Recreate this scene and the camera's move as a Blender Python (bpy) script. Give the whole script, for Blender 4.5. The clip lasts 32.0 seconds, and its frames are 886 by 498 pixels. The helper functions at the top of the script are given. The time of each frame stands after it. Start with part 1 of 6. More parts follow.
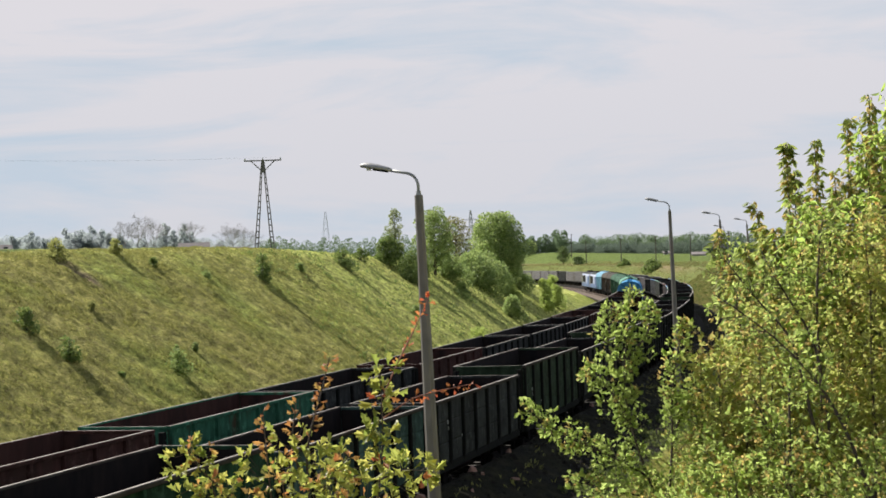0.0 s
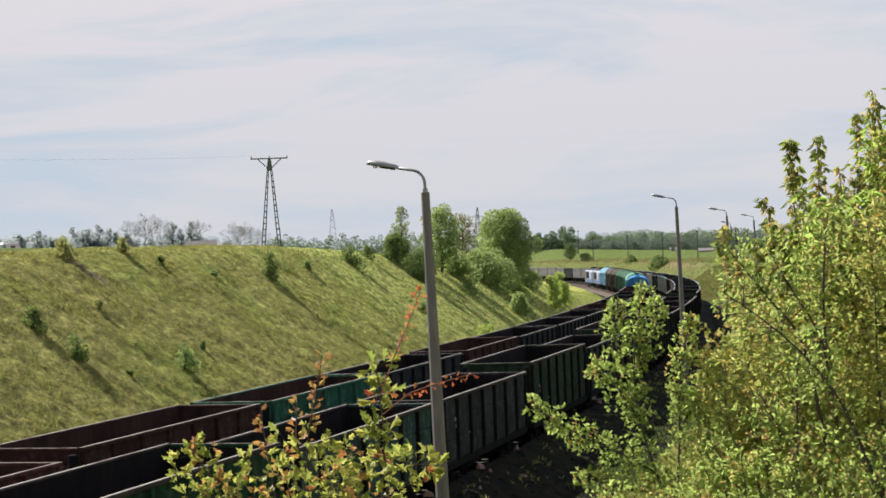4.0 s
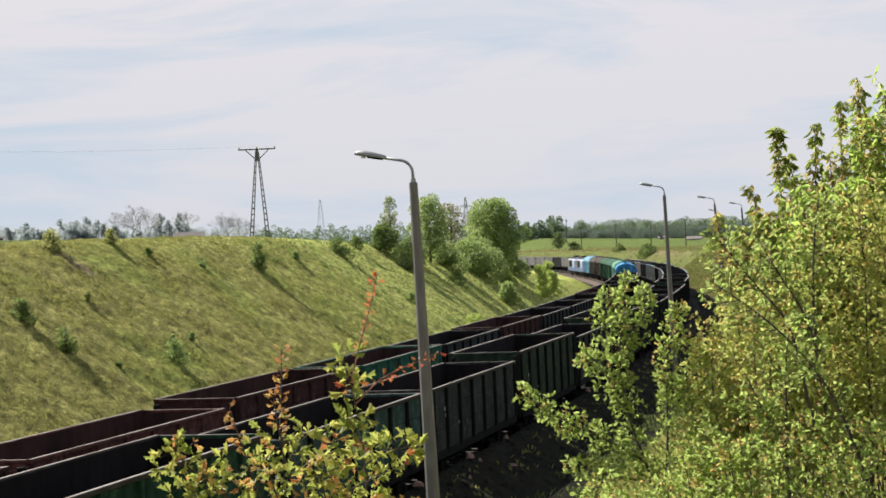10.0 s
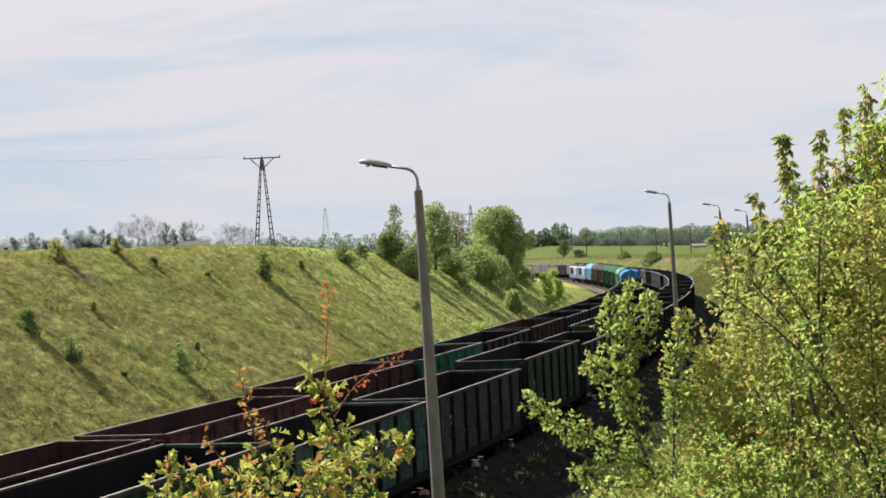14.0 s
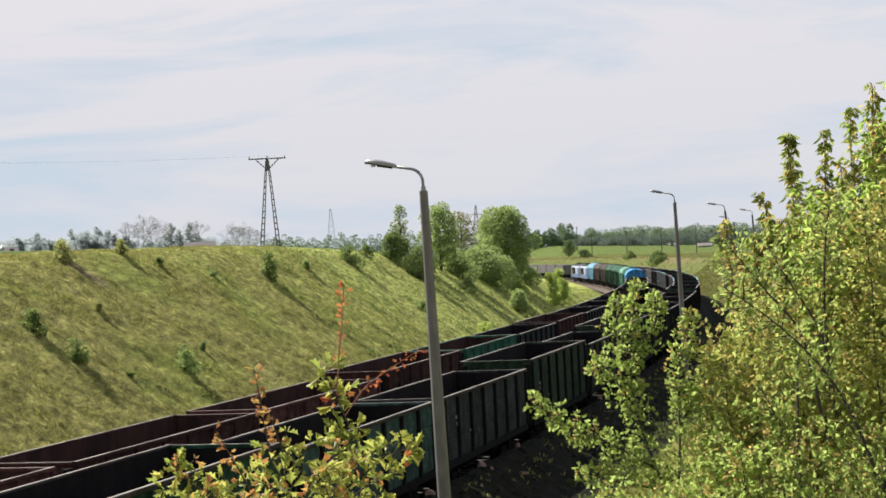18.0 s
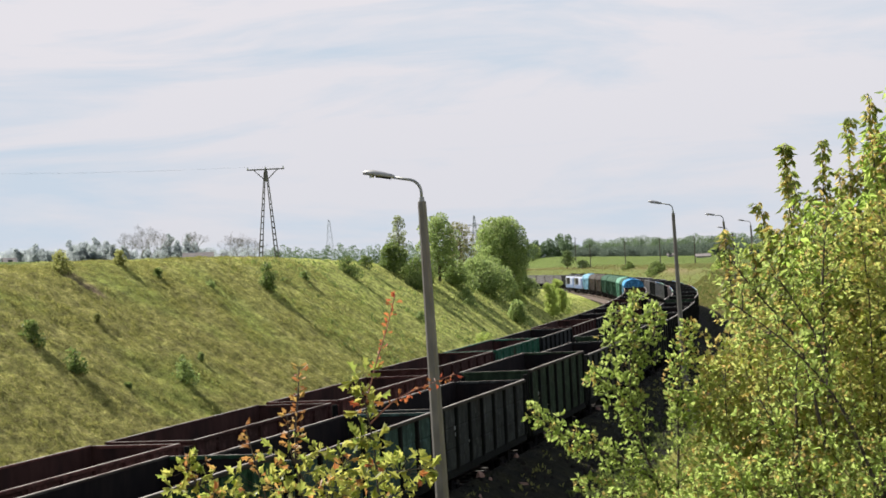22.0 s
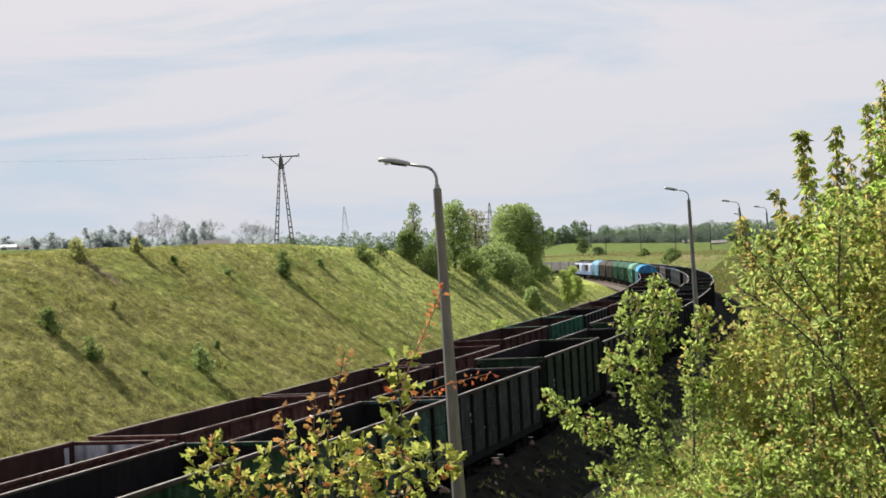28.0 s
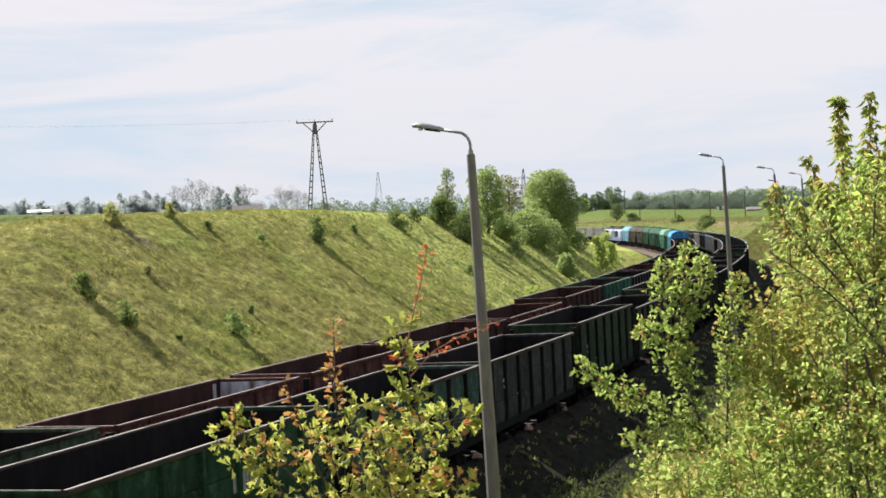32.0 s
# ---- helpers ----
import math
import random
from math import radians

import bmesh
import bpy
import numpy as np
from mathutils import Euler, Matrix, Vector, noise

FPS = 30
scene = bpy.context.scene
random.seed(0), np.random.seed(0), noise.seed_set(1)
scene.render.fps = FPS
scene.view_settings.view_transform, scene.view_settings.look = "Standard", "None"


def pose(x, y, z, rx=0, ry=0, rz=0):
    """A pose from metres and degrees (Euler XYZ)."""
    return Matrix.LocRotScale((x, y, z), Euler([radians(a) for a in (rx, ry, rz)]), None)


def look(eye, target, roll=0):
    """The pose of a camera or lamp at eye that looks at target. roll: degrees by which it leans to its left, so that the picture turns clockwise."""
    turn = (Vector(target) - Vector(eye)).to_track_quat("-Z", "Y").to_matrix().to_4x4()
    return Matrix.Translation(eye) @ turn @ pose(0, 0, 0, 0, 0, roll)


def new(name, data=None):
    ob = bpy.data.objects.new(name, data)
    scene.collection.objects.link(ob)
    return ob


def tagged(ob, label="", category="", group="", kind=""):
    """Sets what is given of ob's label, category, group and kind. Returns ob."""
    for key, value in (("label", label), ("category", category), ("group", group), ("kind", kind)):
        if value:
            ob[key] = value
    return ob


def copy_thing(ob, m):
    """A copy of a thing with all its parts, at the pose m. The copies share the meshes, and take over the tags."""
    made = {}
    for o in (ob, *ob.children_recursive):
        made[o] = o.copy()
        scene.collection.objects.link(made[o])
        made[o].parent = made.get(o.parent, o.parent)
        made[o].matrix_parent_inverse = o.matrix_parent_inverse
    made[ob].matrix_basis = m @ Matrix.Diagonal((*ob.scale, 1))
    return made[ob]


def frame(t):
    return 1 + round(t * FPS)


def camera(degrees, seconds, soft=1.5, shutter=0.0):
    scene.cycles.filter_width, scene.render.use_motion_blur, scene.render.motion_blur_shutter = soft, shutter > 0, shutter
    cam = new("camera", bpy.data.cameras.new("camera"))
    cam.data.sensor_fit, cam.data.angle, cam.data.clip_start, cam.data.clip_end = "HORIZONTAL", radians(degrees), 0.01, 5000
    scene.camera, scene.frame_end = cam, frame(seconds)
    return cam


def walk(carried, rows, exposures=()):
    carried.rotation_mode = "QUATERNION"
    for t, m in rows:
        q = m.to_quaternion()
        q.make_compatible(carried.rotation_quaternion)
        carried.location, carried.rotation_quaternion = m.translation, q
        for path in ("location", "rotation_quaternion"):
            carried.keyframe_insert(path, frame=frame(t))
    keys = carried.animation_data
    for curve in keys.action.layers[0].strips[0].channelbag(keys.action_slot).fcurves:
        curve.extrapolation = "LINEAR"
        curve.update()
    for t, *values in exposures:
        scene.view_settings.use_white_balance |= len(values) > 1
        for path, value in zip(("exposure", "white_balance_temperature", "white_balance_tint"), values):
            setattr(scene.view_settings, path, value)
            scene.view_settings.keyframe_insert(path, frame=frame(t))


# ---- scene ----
cam = camera(29.64, 32.0, soft=1.65, shutter=0.5)
EYE = (0.0, 0.0, 8.139)


def aim(turn, tip, lean):
    """The camera on its one stand: degrees to the right, downwards, and of lean."""
    return pose(*EYE, 90 - tip, 0, -turn) @ pose(0, 0, 0, 0, 0, -lean)


AIMS = [
    (0, 1.879, -0.499, 1.969), (0.5, 1.813, -0.492, 1.826), (1, 1.790, -0.497, 2.088), (1.5, 1.689, -0.431, 2.071),
    (2, 1.534, -0.429, 2.042), (2.5, 1.546, -0.489, 2.088), (3, 1.581, -0.465, 2.146), (3.5, 1.620, -0.430, 2.188),
    (5.5, 1.698, -0.315, 2.179), (6, 1.636, -0.237, 2.428), (6.5, 1.609, -0.218, 2.411), (7, 1.537, -0.153, 2.525),
    (7.5, 1.567, -0.177, 2.465), (8, 1.617, -0.250, 2.502), (8.5, 1.705, -0.281, 2.519), (9, 1.853, -0.115, 2.582),
    (9.5, 1.998, -0.045, 2.553), (10, 2.024, -0.047, 2.543), (10.5, 2.048, -0.057, 2.612), (11, 1.975, -0.106, 2.664),
    (11.5, 1.942, -0.146, 2.748), (12, 1.970, -0.212, 2.673), (12.5, 1.974, -0.219, 2.633), (13, 1.946, -0.247, 2.652),
    (13.5, 1.944, -0.262, 2.640), (14, 1.863, -0.330, 2.748), (14.5, 1.910, -0.362, 2.853), (16.5, 1.748, -0.246, 2.943),
    (17, 1.667, -0.209, 2.945), (17.5, 1.706, -0.314, 2.846), (18, 1.679, -0.347, 2.857), (18.5, 1.596, -0.381, 2.862),
    (19, 1.562, -0.407, 2.855), (19.5, 1.591, -0.447, 2.916), (20, 1.659, -0.463, 2.890), (20.5, 1.657, -0.494, 2.910),
    (21, 1.663, -0.568, 2.825), (21.5, 1.713, -0.624, 2.925), (22, 1.749, -0.709, 2.889), (22.5, 1.657, -0.734, 2.893),
    (23, 1.568, -0.702, 3.029), (23.5, 1.557, -0.694, 2.942), (24, 1.596, -0.673, 2.895), (24.5, 1.313, -0.208, 3.019),
    (25, 1.269, 0.083, 3.052), (25.5, 1.310, 0.148, 2.954), (27.5, 1.527, -0.192, 2.973), (28, 1.203, -0.292, 2.972),
    (28.5, 0.846, -0.297, 2.928), (29, 0.285, -0.268, 2.922), (29.5, 0.013, 0.054, 2.833), (30, -0.075, 0.518, 2.702),
    (30.5, -0.012, 0.737, 2.699), (31, 0.029, 0.801, 2.695), (31.5, 0.035, 0.761, 2.809), (32, -0.000, 0.818, 2.817),
]
walk(cam, [(t, aim(a, b, c)) for t, a, b, c in AIMS], exposures=[(0, 0.78), (7, 0.78), (8, 0.84), (13, 0.87), (24, 0.89), (28, 0.86), (30, 0.89), (32, 1.05)])

# ---- daylight ----
SUN_AZ, SUN_EL = radians(-44), radians(43)
world = bpy.data.worlds.new("sky")
scene.world = world
world.use_nodes = True
wn, wl = world.node_tree.nodes, world.node_tree.links
wn.clear()
w_out, w_bg = wn.new("ShaderNodeOutputWorld"), wn.new("ShaderNodeBackground")
w_sky = wn.new("ShaderNodeTexSky")
w_sky.sky_type, w_sky.sun_disc = "NISHITA", False
w_sky.sun_elevation, w_sky.sun_rotation = SUN_EL, SUN_AZ
w_sky.dust_density, w_sky.air_density, w_sky.ozone_density = 0.2, 1.0, 1.5
w_co, w_map = wn.new("ShaderNodeTexCoord"), wn.new("ShaderNodeMapping")
w_map.inputs["Scale"].default_value = (3.2, 3.2, 21.0)
w_map.inputs["Rotation"].default_value = (0.0, radians(4), 0.0)
w_n1 = wn.new("ShaderNodeTexNoise")
w_n1.inputs["Scale"].default_value, w_n1.inputs["Detail"].default_value, w_n1.inputs["Roughness"].default_value = 1.3, 8.0, 0.58
w_n1.inputs["Distortion"].default_value = 0.5
w_ramp = wn.new("ShaderNodeValToRGB")
w_ramp.color_ramp.elements[0].position, w_ramp.color_ramp.elements[0].color = 0.38, (0.0, 0.0, 0.0, 1)
w_ramp.color_ramp.elements[1].position, w_ramp.color_ramp.elements[1].color = 0.56, (1, 1, 1, 1)
# thin cloud, warmer higher up, with pale blue between; clearer towards the zenith
w_cloud, w_thin, w_mix = wn.new("ShaderNodeMix"), wn.new("ShaderNodeMix"), wn.new("ShaderNodeMix")
w_cloud.data_type = w_thin.data_type = w_mix.data_type = "RGBA"
w_cloud.inputs["A"].default_value, w_cloud.inputs["B"].default_value = (7.0, 7.05, 7.6, 1), (7.75, 7.55, 8.0, 1)
w_thin.inputs["A"].default_value = (5.8, 6.65, 7.7, 1)
w_sep, w_low, w_high = wn.new("ShaderNodeSeparateXYZ"), wn.new("ShaderNodeMapRange"), wn.new("ShaderNodeMapRange")
w_low.inputs["From Min"].default_value, w_low.inputs["From Max"].default_value = 0.02, 0.15
w_high.inputs["From Min"].default_value, w_high.inputs["From Max"].default_value = 0.17, 0.50
w_high.inputs["To Min"].default_value, w_high.inputs["To Max"].default_value = 1.0, 0.42
wl.new(w_co.outputs["Generated"], w_map.inputs["Vector"])
wl.new(w_map.outputs[0], w_n1.inputs["Vector"])
wl.new(w_n1.outputs["Fac"], w_ramp.inputs[0])
wl.new(w_co.outputs["Generated"], w_sep.inputs[0])
wl.new(w_sep.outputs["Z"], w_high.inputs["Value"])
wl.new(w_sep.outputs["Z"], w_low.inputs["Value"])
wl.new(w_low.outputs[0], w_cloud.inputs["Factor"])
wl.new(w_ramp.outputs[0], w_thin.inputs["Factor"])
wl.new(w_cloud.outputs["Result"], w_thin.inputs["B"])
wl.new(w_high.outputs[0], w_mix.inputs["Factor"])
wl.new(w_sky.outputs[0], w_mix.inputs["A"])
wl.new(w_thin.outputs["Result"], w_mix.inputs["B"])
wl.new(w_mix.outputs["Result"], w_bg.inputs["Color"])
w_bg.inputs["Strength"].default_value = 0.055
wl.new(w_bg.outputs[0], w_out.inputs["Surface"])

sun = new("sun", bpy.data.lights.new("sun", "SUN"))
sun.data.energy, sun.data.angle, sun.data.color = 4.8, radians(0.6), (1.0, 0.94, 0.84)
SUN_FROM = Vector((math.sin(SUN_AZ) * math.cos(SUN_EL), math.cos(SUN_AZ) * math.cos(SUN_EL), math.sin(SUN_EL)))
sun.matrix_world = look(SUN_FROM * 300, (0, 0, 0))


# ---- materials ----
def surface(name, c1, c2, scale=4.0, rough=0.8, bump=0.0, stretch=(1, 1, 1), third=None, third_scale=0.6, metal=0.0,
            detail=5.0, glow=0.0, vary=0.0, island=False, see=0.0, spots=0.5, coords="Object"):
    """A surface of two colours mixed by fine grain, a third in large patches; see: the light that a leaf lets through."""
    m = bpy.data.materials.new(name)
    m.use_nodes = True
    n, k = m.node_tree.nodes, m.node_tree.links
    n.clear()
    out, b = n.new("ShaderNodeOutputMaterial"), n.new("ShaderNodeBsdfPrincipled")
    b.inputs["Roughness"].default_value, b.inputs["Metallic"].default_value = rough, metal
    if rough > 0.9:
        b.inputs["Specular IOR Level"].default_value = 0.1
    co, mp = n.new("ShaderNodeTexCoord"), n.new("ShaderNodeMapping")
    mp.inputs["Scale"].default_value = stretch
    k.new(co.outputs[coords], mp.inputs["Vector"])
    tx = n.new("ShaderNodeTexNoise")
    tx.inputs["Scale"].default_value, tx.inputs["Detail"].default_value = scale, detail
    tx.inputs["Roughness"].default_value = 0.72 if detail > 8 else 0.5
    k.new(mp.outputs[0], tx.inputs["Vector"])
    r1 = n.new("ShaderNodeMapRange")
    r1.inputs["From Min"].default_value, r1.inputs["From Max"].default_value = 0.32, 0.68
    k.new(tx.outputs["Fac"], r1.inputs["Value"])
    mix = n.new("ShaderNodeMix")
    mix.data_type = "RGBA"
    mix.inputs["A"].default_value, mix.inputs["B"].default_value = (*c1, 1), (*c2, 1)
    k.new(r1.outputs[0], mix.inputs["Factor"])
    last = mix.outputs["Result"]
    if third:
        t2 = n.new("ShaderNodeTexNoise")
        t2.inputs["Scale"].default_value, t2.inputs["Detail"].default_value = third_scale, 4.0
        k.new(mp.outputs[0], t2.inputs["Vector"])
        r2 = n.new("ShaderNodeMapRange")
        r2.inputs["From Min"].default_value, r2.inputs["From Max"].default_value = spots, spots + 0.16
        k.new(t2.outputs["Fac"], r2.inputs["Value"])
        m2 = n.new("ShaderNodeMix")
        m2.data_type = "RGBA"
        k.new(r2.outputs[0], m2.inputs["Factor"])
        k.new(last, m2.inputs["A"])
        m2.inputs["B"].default_value = (*third, 1)
        last = m2.outputs["Result"]
    if vary or island:
        src = n.new("ShaderNodeNewGeometry").outputs["Random Per Island"] if island else n.new("ShaderNodeObjectInfo").outputs["Random"]
        r3 = n.new("ShaderNodeMapRange")
        r3.inputs["To Min"].default_value, r3.inputs["To Max"].default_value = 1 - vary, 1 + vary
        k.new(src, r3.inputs["Value"])
        hs = n.new("ShaderNodeHueSaturation")
        k.new(r3.outputs[0], hs.inputs["Value"])
        k.new(last, hs.inputs["Color"])
        last = hs.outputs["Color"]
    k.new(last, b.inputs["Base Color"])
    if bump:
        bp = n.new("ShaderNodeBump")
        bp.inputs["Strength"].default_value, bp.inputs["Distance"].default_value = min(1.0, bump * 10), bump
        k.new(tx.outputs["Fac"], bp.inputs["Height"])
        k.new(bp.outputs[0], b.inputs["Normal"])
    if see:
        tr, ms = n.new("ShaderNodeBsdfTranslucent"), n.new("ShaderNodeMixShader")
        k.new(last, tr.inputs["Color"])
        ms.inputs[0].default_value = see
        k.new(b.outputs[0], ms.inputs[1])
        k.new(tr.outputs[0], ms.inputs[2])
        k.new(ms.outputs[0], out.inputs["Surface"])
    else:
        k.new(b.outputs[0], out.inputs["Surface"])
    return m


def leafy(name, c1, c2, see=0.45, vary=0.35, rough=0.45):
    """Leaves of two greens that differ from leaf to leaf and let light through."""
    m = bpy.data.materials.new(name)
    m.use_nodes = True
    n, k = m.node_tree.nodes, m.node_tree.links
    n.clear()
    out, b = n.new("ShaderNodeOutputMaterial"), n.new("ShaderNodeBsdfPrincipled")
    b.inputs["Roughness"].default_value = rough
    ge, mx = n.new("ShaderNodeNewGeometry"), n.new("ShaderNodeMix")
    mx.data_type = "RGBA"
    mx.inputs["A"].default_value, mx.inputs["B"].default_value = (*c1, 1), (*c2, 1)
    k.new(ge.outputs["Random Per Island"], mx.inputs["Factor"])
    co, tx = n.new("ShaderNodeTexCoord"), n.new("ShaderNodeTexNoise")
    tx.inputs["Scale"].default_value = 3.0
    k.new(co.outputs["Object"], tx.inputs["Vector"])
    r3, hs = n.new("ShaderNodeMapRange"), n.new("ShaderNodeHueSaturation")
    r3.inputs["From Min"].default_value, r3.inputs["From Max"].default_value = 0.3, 0.7
    r3.inputs["To Min"].default_value, r3.inputs["To Max"].default_value = 1 - vary, 1 + vary
    k.new(tx.outputs["Fac"], r3.inputs["Value"])
    k.new(r3.outputs[0], hs.inputs["Value"])
    k.new(mx.outputs["Result"], hs.inputs["Color"])
    k.new(hs.outputs["Color"], b.inputs["Base Color"])
    tr, ms = n.new("ShaderNodeBsdfTranslucent"), n.new("ShaderNodeMixShader")
    k.new(hs.outputs["Color"], tr.inputs["Color"])
    ms.inputs[0].default_value = see
    k.new(b.outputs[0], ms.inputs[1])
    k.new(tr.outputs[0], ms.inputs[2])
    k.new(ms.outputs[0], out.inputs["Surface"])
    return m


def paint(name, c, rust=(0.07, 0.035, 0.02), amount=0.5, rough=0.8):
    """Weathered wagon paint: chalky blotches, rust and grime in upright streaks."""
    m = surface(name, c, tuple(v * 0.4 for v in c), 2.2, rough, 0.004, (1.2, 1.2, 0.4), rust, 1.1, spots=amount, vary=0.15)
    n, k = m.node_tree.nodes, m.node_tree.links
    b = [q for q in n if q.type == "BSDF_PRINCIPLED"][0]
    b.inputs["Specular IOR Level"].default_value = 0.08
    last = b.inputs["Base Color"].links[0].from_socket
    co, tx, mr, mx = n.new("ShaderNodeTexCoord"), n.new("ShaderNodeTexNoise"), n.new("ShaderNodeMapRange"), n.new("ShaderNodeMix")
    tx.inputs["Scale"].default_value, tx.inputs["Detail"].default_value, tx.inputs["Roughness"].default_value = 3.2, 9.0, 0.7
    k.new(co.outputs["Object"], tx.inputs["Vector"])
    mr.inputs["From Min"].default_value, mr.inputs["From Max"].default_value, mr.inputs["To Max"].default_value = 0.52, 0.70, 0.6
    k.new(tx.outputs["Fac"], mr.inputs["Value"])
    mx.data_type = "RGBA"
    mx.inputs["B"].default_value = (*[v * 1.9 + 0.03 for v in c], 1)
    k.new(mr.outputs[0], mx.inputs["Factor"])
    k.new(last, mx.inputs["A"])
    k.new(mx.outputs["Result"], b.inputs["Base Color"])
    return m


M_GRASS = surface("bank_grass", (0.226, 0.226, 0.052), (0.363, 0.325, 0.111), 2.6, 0.95, 0.32, (1, 1, 1), (0.240, 0.270, 0.059), 0.16, spots=0.49, detail=9.0)
# rims: sun on the worn top and shade on the side put into colour
M_RIM = surface("sun_bright_worn_steel", (0.22, 0.195, 0.17), (0.34, 0.305, 0.27), 6.0, 0.55, 0.002, (0.6, 3, 3), (0.10, 0.06, 0.045), 1.2)
M_RIMSIDE = surface("shade_dark_rim_side", (0.032, 0.029, 0.025), (0.070, 0.062, 0.053), 4.0, 0.92, 0.003, (0.5, 2, 2), (0.03, 0.022, 0.017), 1.0)
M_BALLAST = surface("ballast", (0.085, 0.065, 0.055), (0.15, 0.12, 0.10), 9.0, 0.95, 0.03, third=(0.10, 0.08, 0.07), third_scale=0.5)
# standing track: the wagons' shade put into ballast, sleeper and rail colours
M_SHADEBED = surface("shade_dark_ballast", (0.008, 0.007, 0.0065), (0.022, 0.019, 0.017), 9.0, 0.95, 0.03)
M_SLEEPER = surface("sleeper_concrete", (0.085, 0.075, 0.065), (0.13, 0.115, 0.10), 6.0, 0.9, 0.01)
M_SHADESLEEPER = surface("shade_dark_sleeper", (0.03, 0.027, 0.024), (0.05, 0.045, 0.04), 6.0, 0.9, 0.01)
M_SHADERAIL = surface("shade_dark_rail_steel", (0.03, 0.022, 0.018), (0.055, 0.04, 0.032), 8.0, 0.8, 0.002)
# posts and sills: shade between and under the panels put into the colour
M_SHADEPOST = surface("shade_dark_steel", (0.0065, 0.0078, 0.0078), (0.014, 0.014, 0.013), 4.0, 0.95, 0.003, (1, 1, 0.4), vary=0.2)
M_RAIL = surface("rail_steel", (0.10, 0.06, 0.045), (0.20, 0.14, 0.11), 8.0, 0.5, 0.002, metal=0.6)
M_CONCRETE = surface("pole_concrete", (0.14, 0.13, 0.115), (0.21, 0.195, 0.17), 5.0, 0.9, 0.006, (1, 1, 0.3), (0.17, 0.15, 0.13), 1.3)
M_ZINC = surface("galvanised_steel", (0.24, 0.25, 0.25), (0.34, 0.35, 0.35), 9.0, 0.55, 0.001, metal=0.25)
M_LAMPHEAD = surface("lamp_aluminium", (0.26, 0.26, 0.265), (0.36, 0.36, 0.36), 7.0, 0.5, 0.001, metal=0.2)
M_LENS = surface("lamp_lens", (0.55, 0.56, 0.56), (0.65, 0.66, 0.66), 5.0, 0.2)
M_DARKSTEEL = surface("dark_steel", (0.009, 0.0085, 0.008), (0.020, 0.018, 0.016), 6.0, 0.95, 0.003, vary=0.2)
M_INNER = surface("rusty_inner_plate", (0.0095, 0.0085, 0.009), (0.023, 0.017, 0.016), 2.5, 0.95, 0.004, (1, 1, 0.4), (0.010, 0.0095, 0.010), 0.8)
M_INNER_RED = surface("red_rusty_inner_plate", (0.040, 0.020, 0.017), (0.066, 0.033, 0.028), 2.5, 0.95, 0.004, (1, 1, 0.4), (0.024, 0.015, 0.014), 0.8)
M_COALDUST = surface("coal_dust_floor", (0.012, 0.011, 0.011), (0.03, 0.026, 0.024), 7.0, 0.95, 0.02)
M_MARK = surface("white_lettering", (0.34, 0.36, 0.34), (0.20, 0.22, 0.21), 9.0, 0.8)
M_GLASS_DARK = surface("cab_glass", (0.015, 0.017, 0.02), (0.03, 0.033, 0.04), 2.0, 0.35)
M_BARK = surface("bark", (0.045, 0.034, 0.027), (0.10, 0.078, 0.06), 14.0, 0.9, 0.01, (1, 1, 0.3))
M_TWIG = surface("young_red_twig", (0.20, 0.075, 0.05), (0.30, 0.12, 0.08), 12.0, 0.7)
M_WOODPOLE = surface("tarred_wood_pole", (0.055, 0.045, 0.038), (0.11, 0.09, 0.075), 5.0, 0.9, 0.004, (1, 1, 0.2))
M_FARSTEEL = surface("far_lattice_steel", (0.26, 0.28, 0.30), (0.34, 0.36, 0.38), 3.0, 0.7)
M_PYLON = surface("perforated_pole_concrete", (0.10, 0.095, 0.09), (0.16, 0.15, 0.14), 3.0, 0.9, 0.004)
L_FRONT = leafy("hawthorn_leaf", (0.235, 0.30, 0.063), (0.52, 0.50, 0.13), 0.74, 0.25, 0.38)
L_RED = leafy("young_red_leaf", (0.46, 0.10, 0.05), (0.52, 0.24, 0.08), 0.55)
L_RUSSET = leafy("russet_young_leaf", (0.48, 0.19, 0.07), (0.60, 0.42, 0.13), 0.6)
L_MID = leafy("shrub_leaf", (0.315, 0.42, 0.11), (0.42, 0.495, 0.155), 0.86, 0.12, 0.5)
L_TALL = leafy("thicket_leaf", (0.38, 0.435, 0.12), (0.475, 0.485, 0.158), 0.87, 0.12, 0.5)
L_CHERRY = leafy("bird_cherry_leaf", (0.32, 0.455, 0.095), (0.43, 0.52, 0.14), 0.86, 0.12, 0.45)
L_SHOOT = leafy("upright_shoot_leaf", (0.25, 0.32, 0.08), (0.38, 0.42, 0.13), 0.76, 0.15, 0.42)
L_TALLRED = leafy("brownish_young_leaf", (0.48, 0.44, 0.135), (0.56, 0.39, 0.15), 0.78)
L_TREE = leafy("tree_leaf", (0.20, 0.285, 0.095), (0.37, 0.445, 0.16), 0.70, 0.2)
L_DARK = leafy("dark_tree_leaf", (0.11, 0.165, 0.06), (0.18, 0.235, 0.08), 0.5, 0.2)
L_BIRCH = leafy("birch_leaf", (0.24, 0.29, 0.14), (0.36, 0.39, 0.21), 0.65, 0.2)
L_PALE = leafy("pale_olive_shrub_leaf", (0.28, 0.305, 0.10), (0.37, 0.375, 0.14), 0.75, 0.2)
L_BUD = leafy("budding_tree_leaf", (0.20, 0.20, 0.085), (0.30, 0.29, 0.12), 0.6, 0.2)
L_SHRUB = leafy("bank_shrub_leaf", (0.12, 0.185, 0.05), (0.23, 0.29, 0.085), 0.6, 0.2)
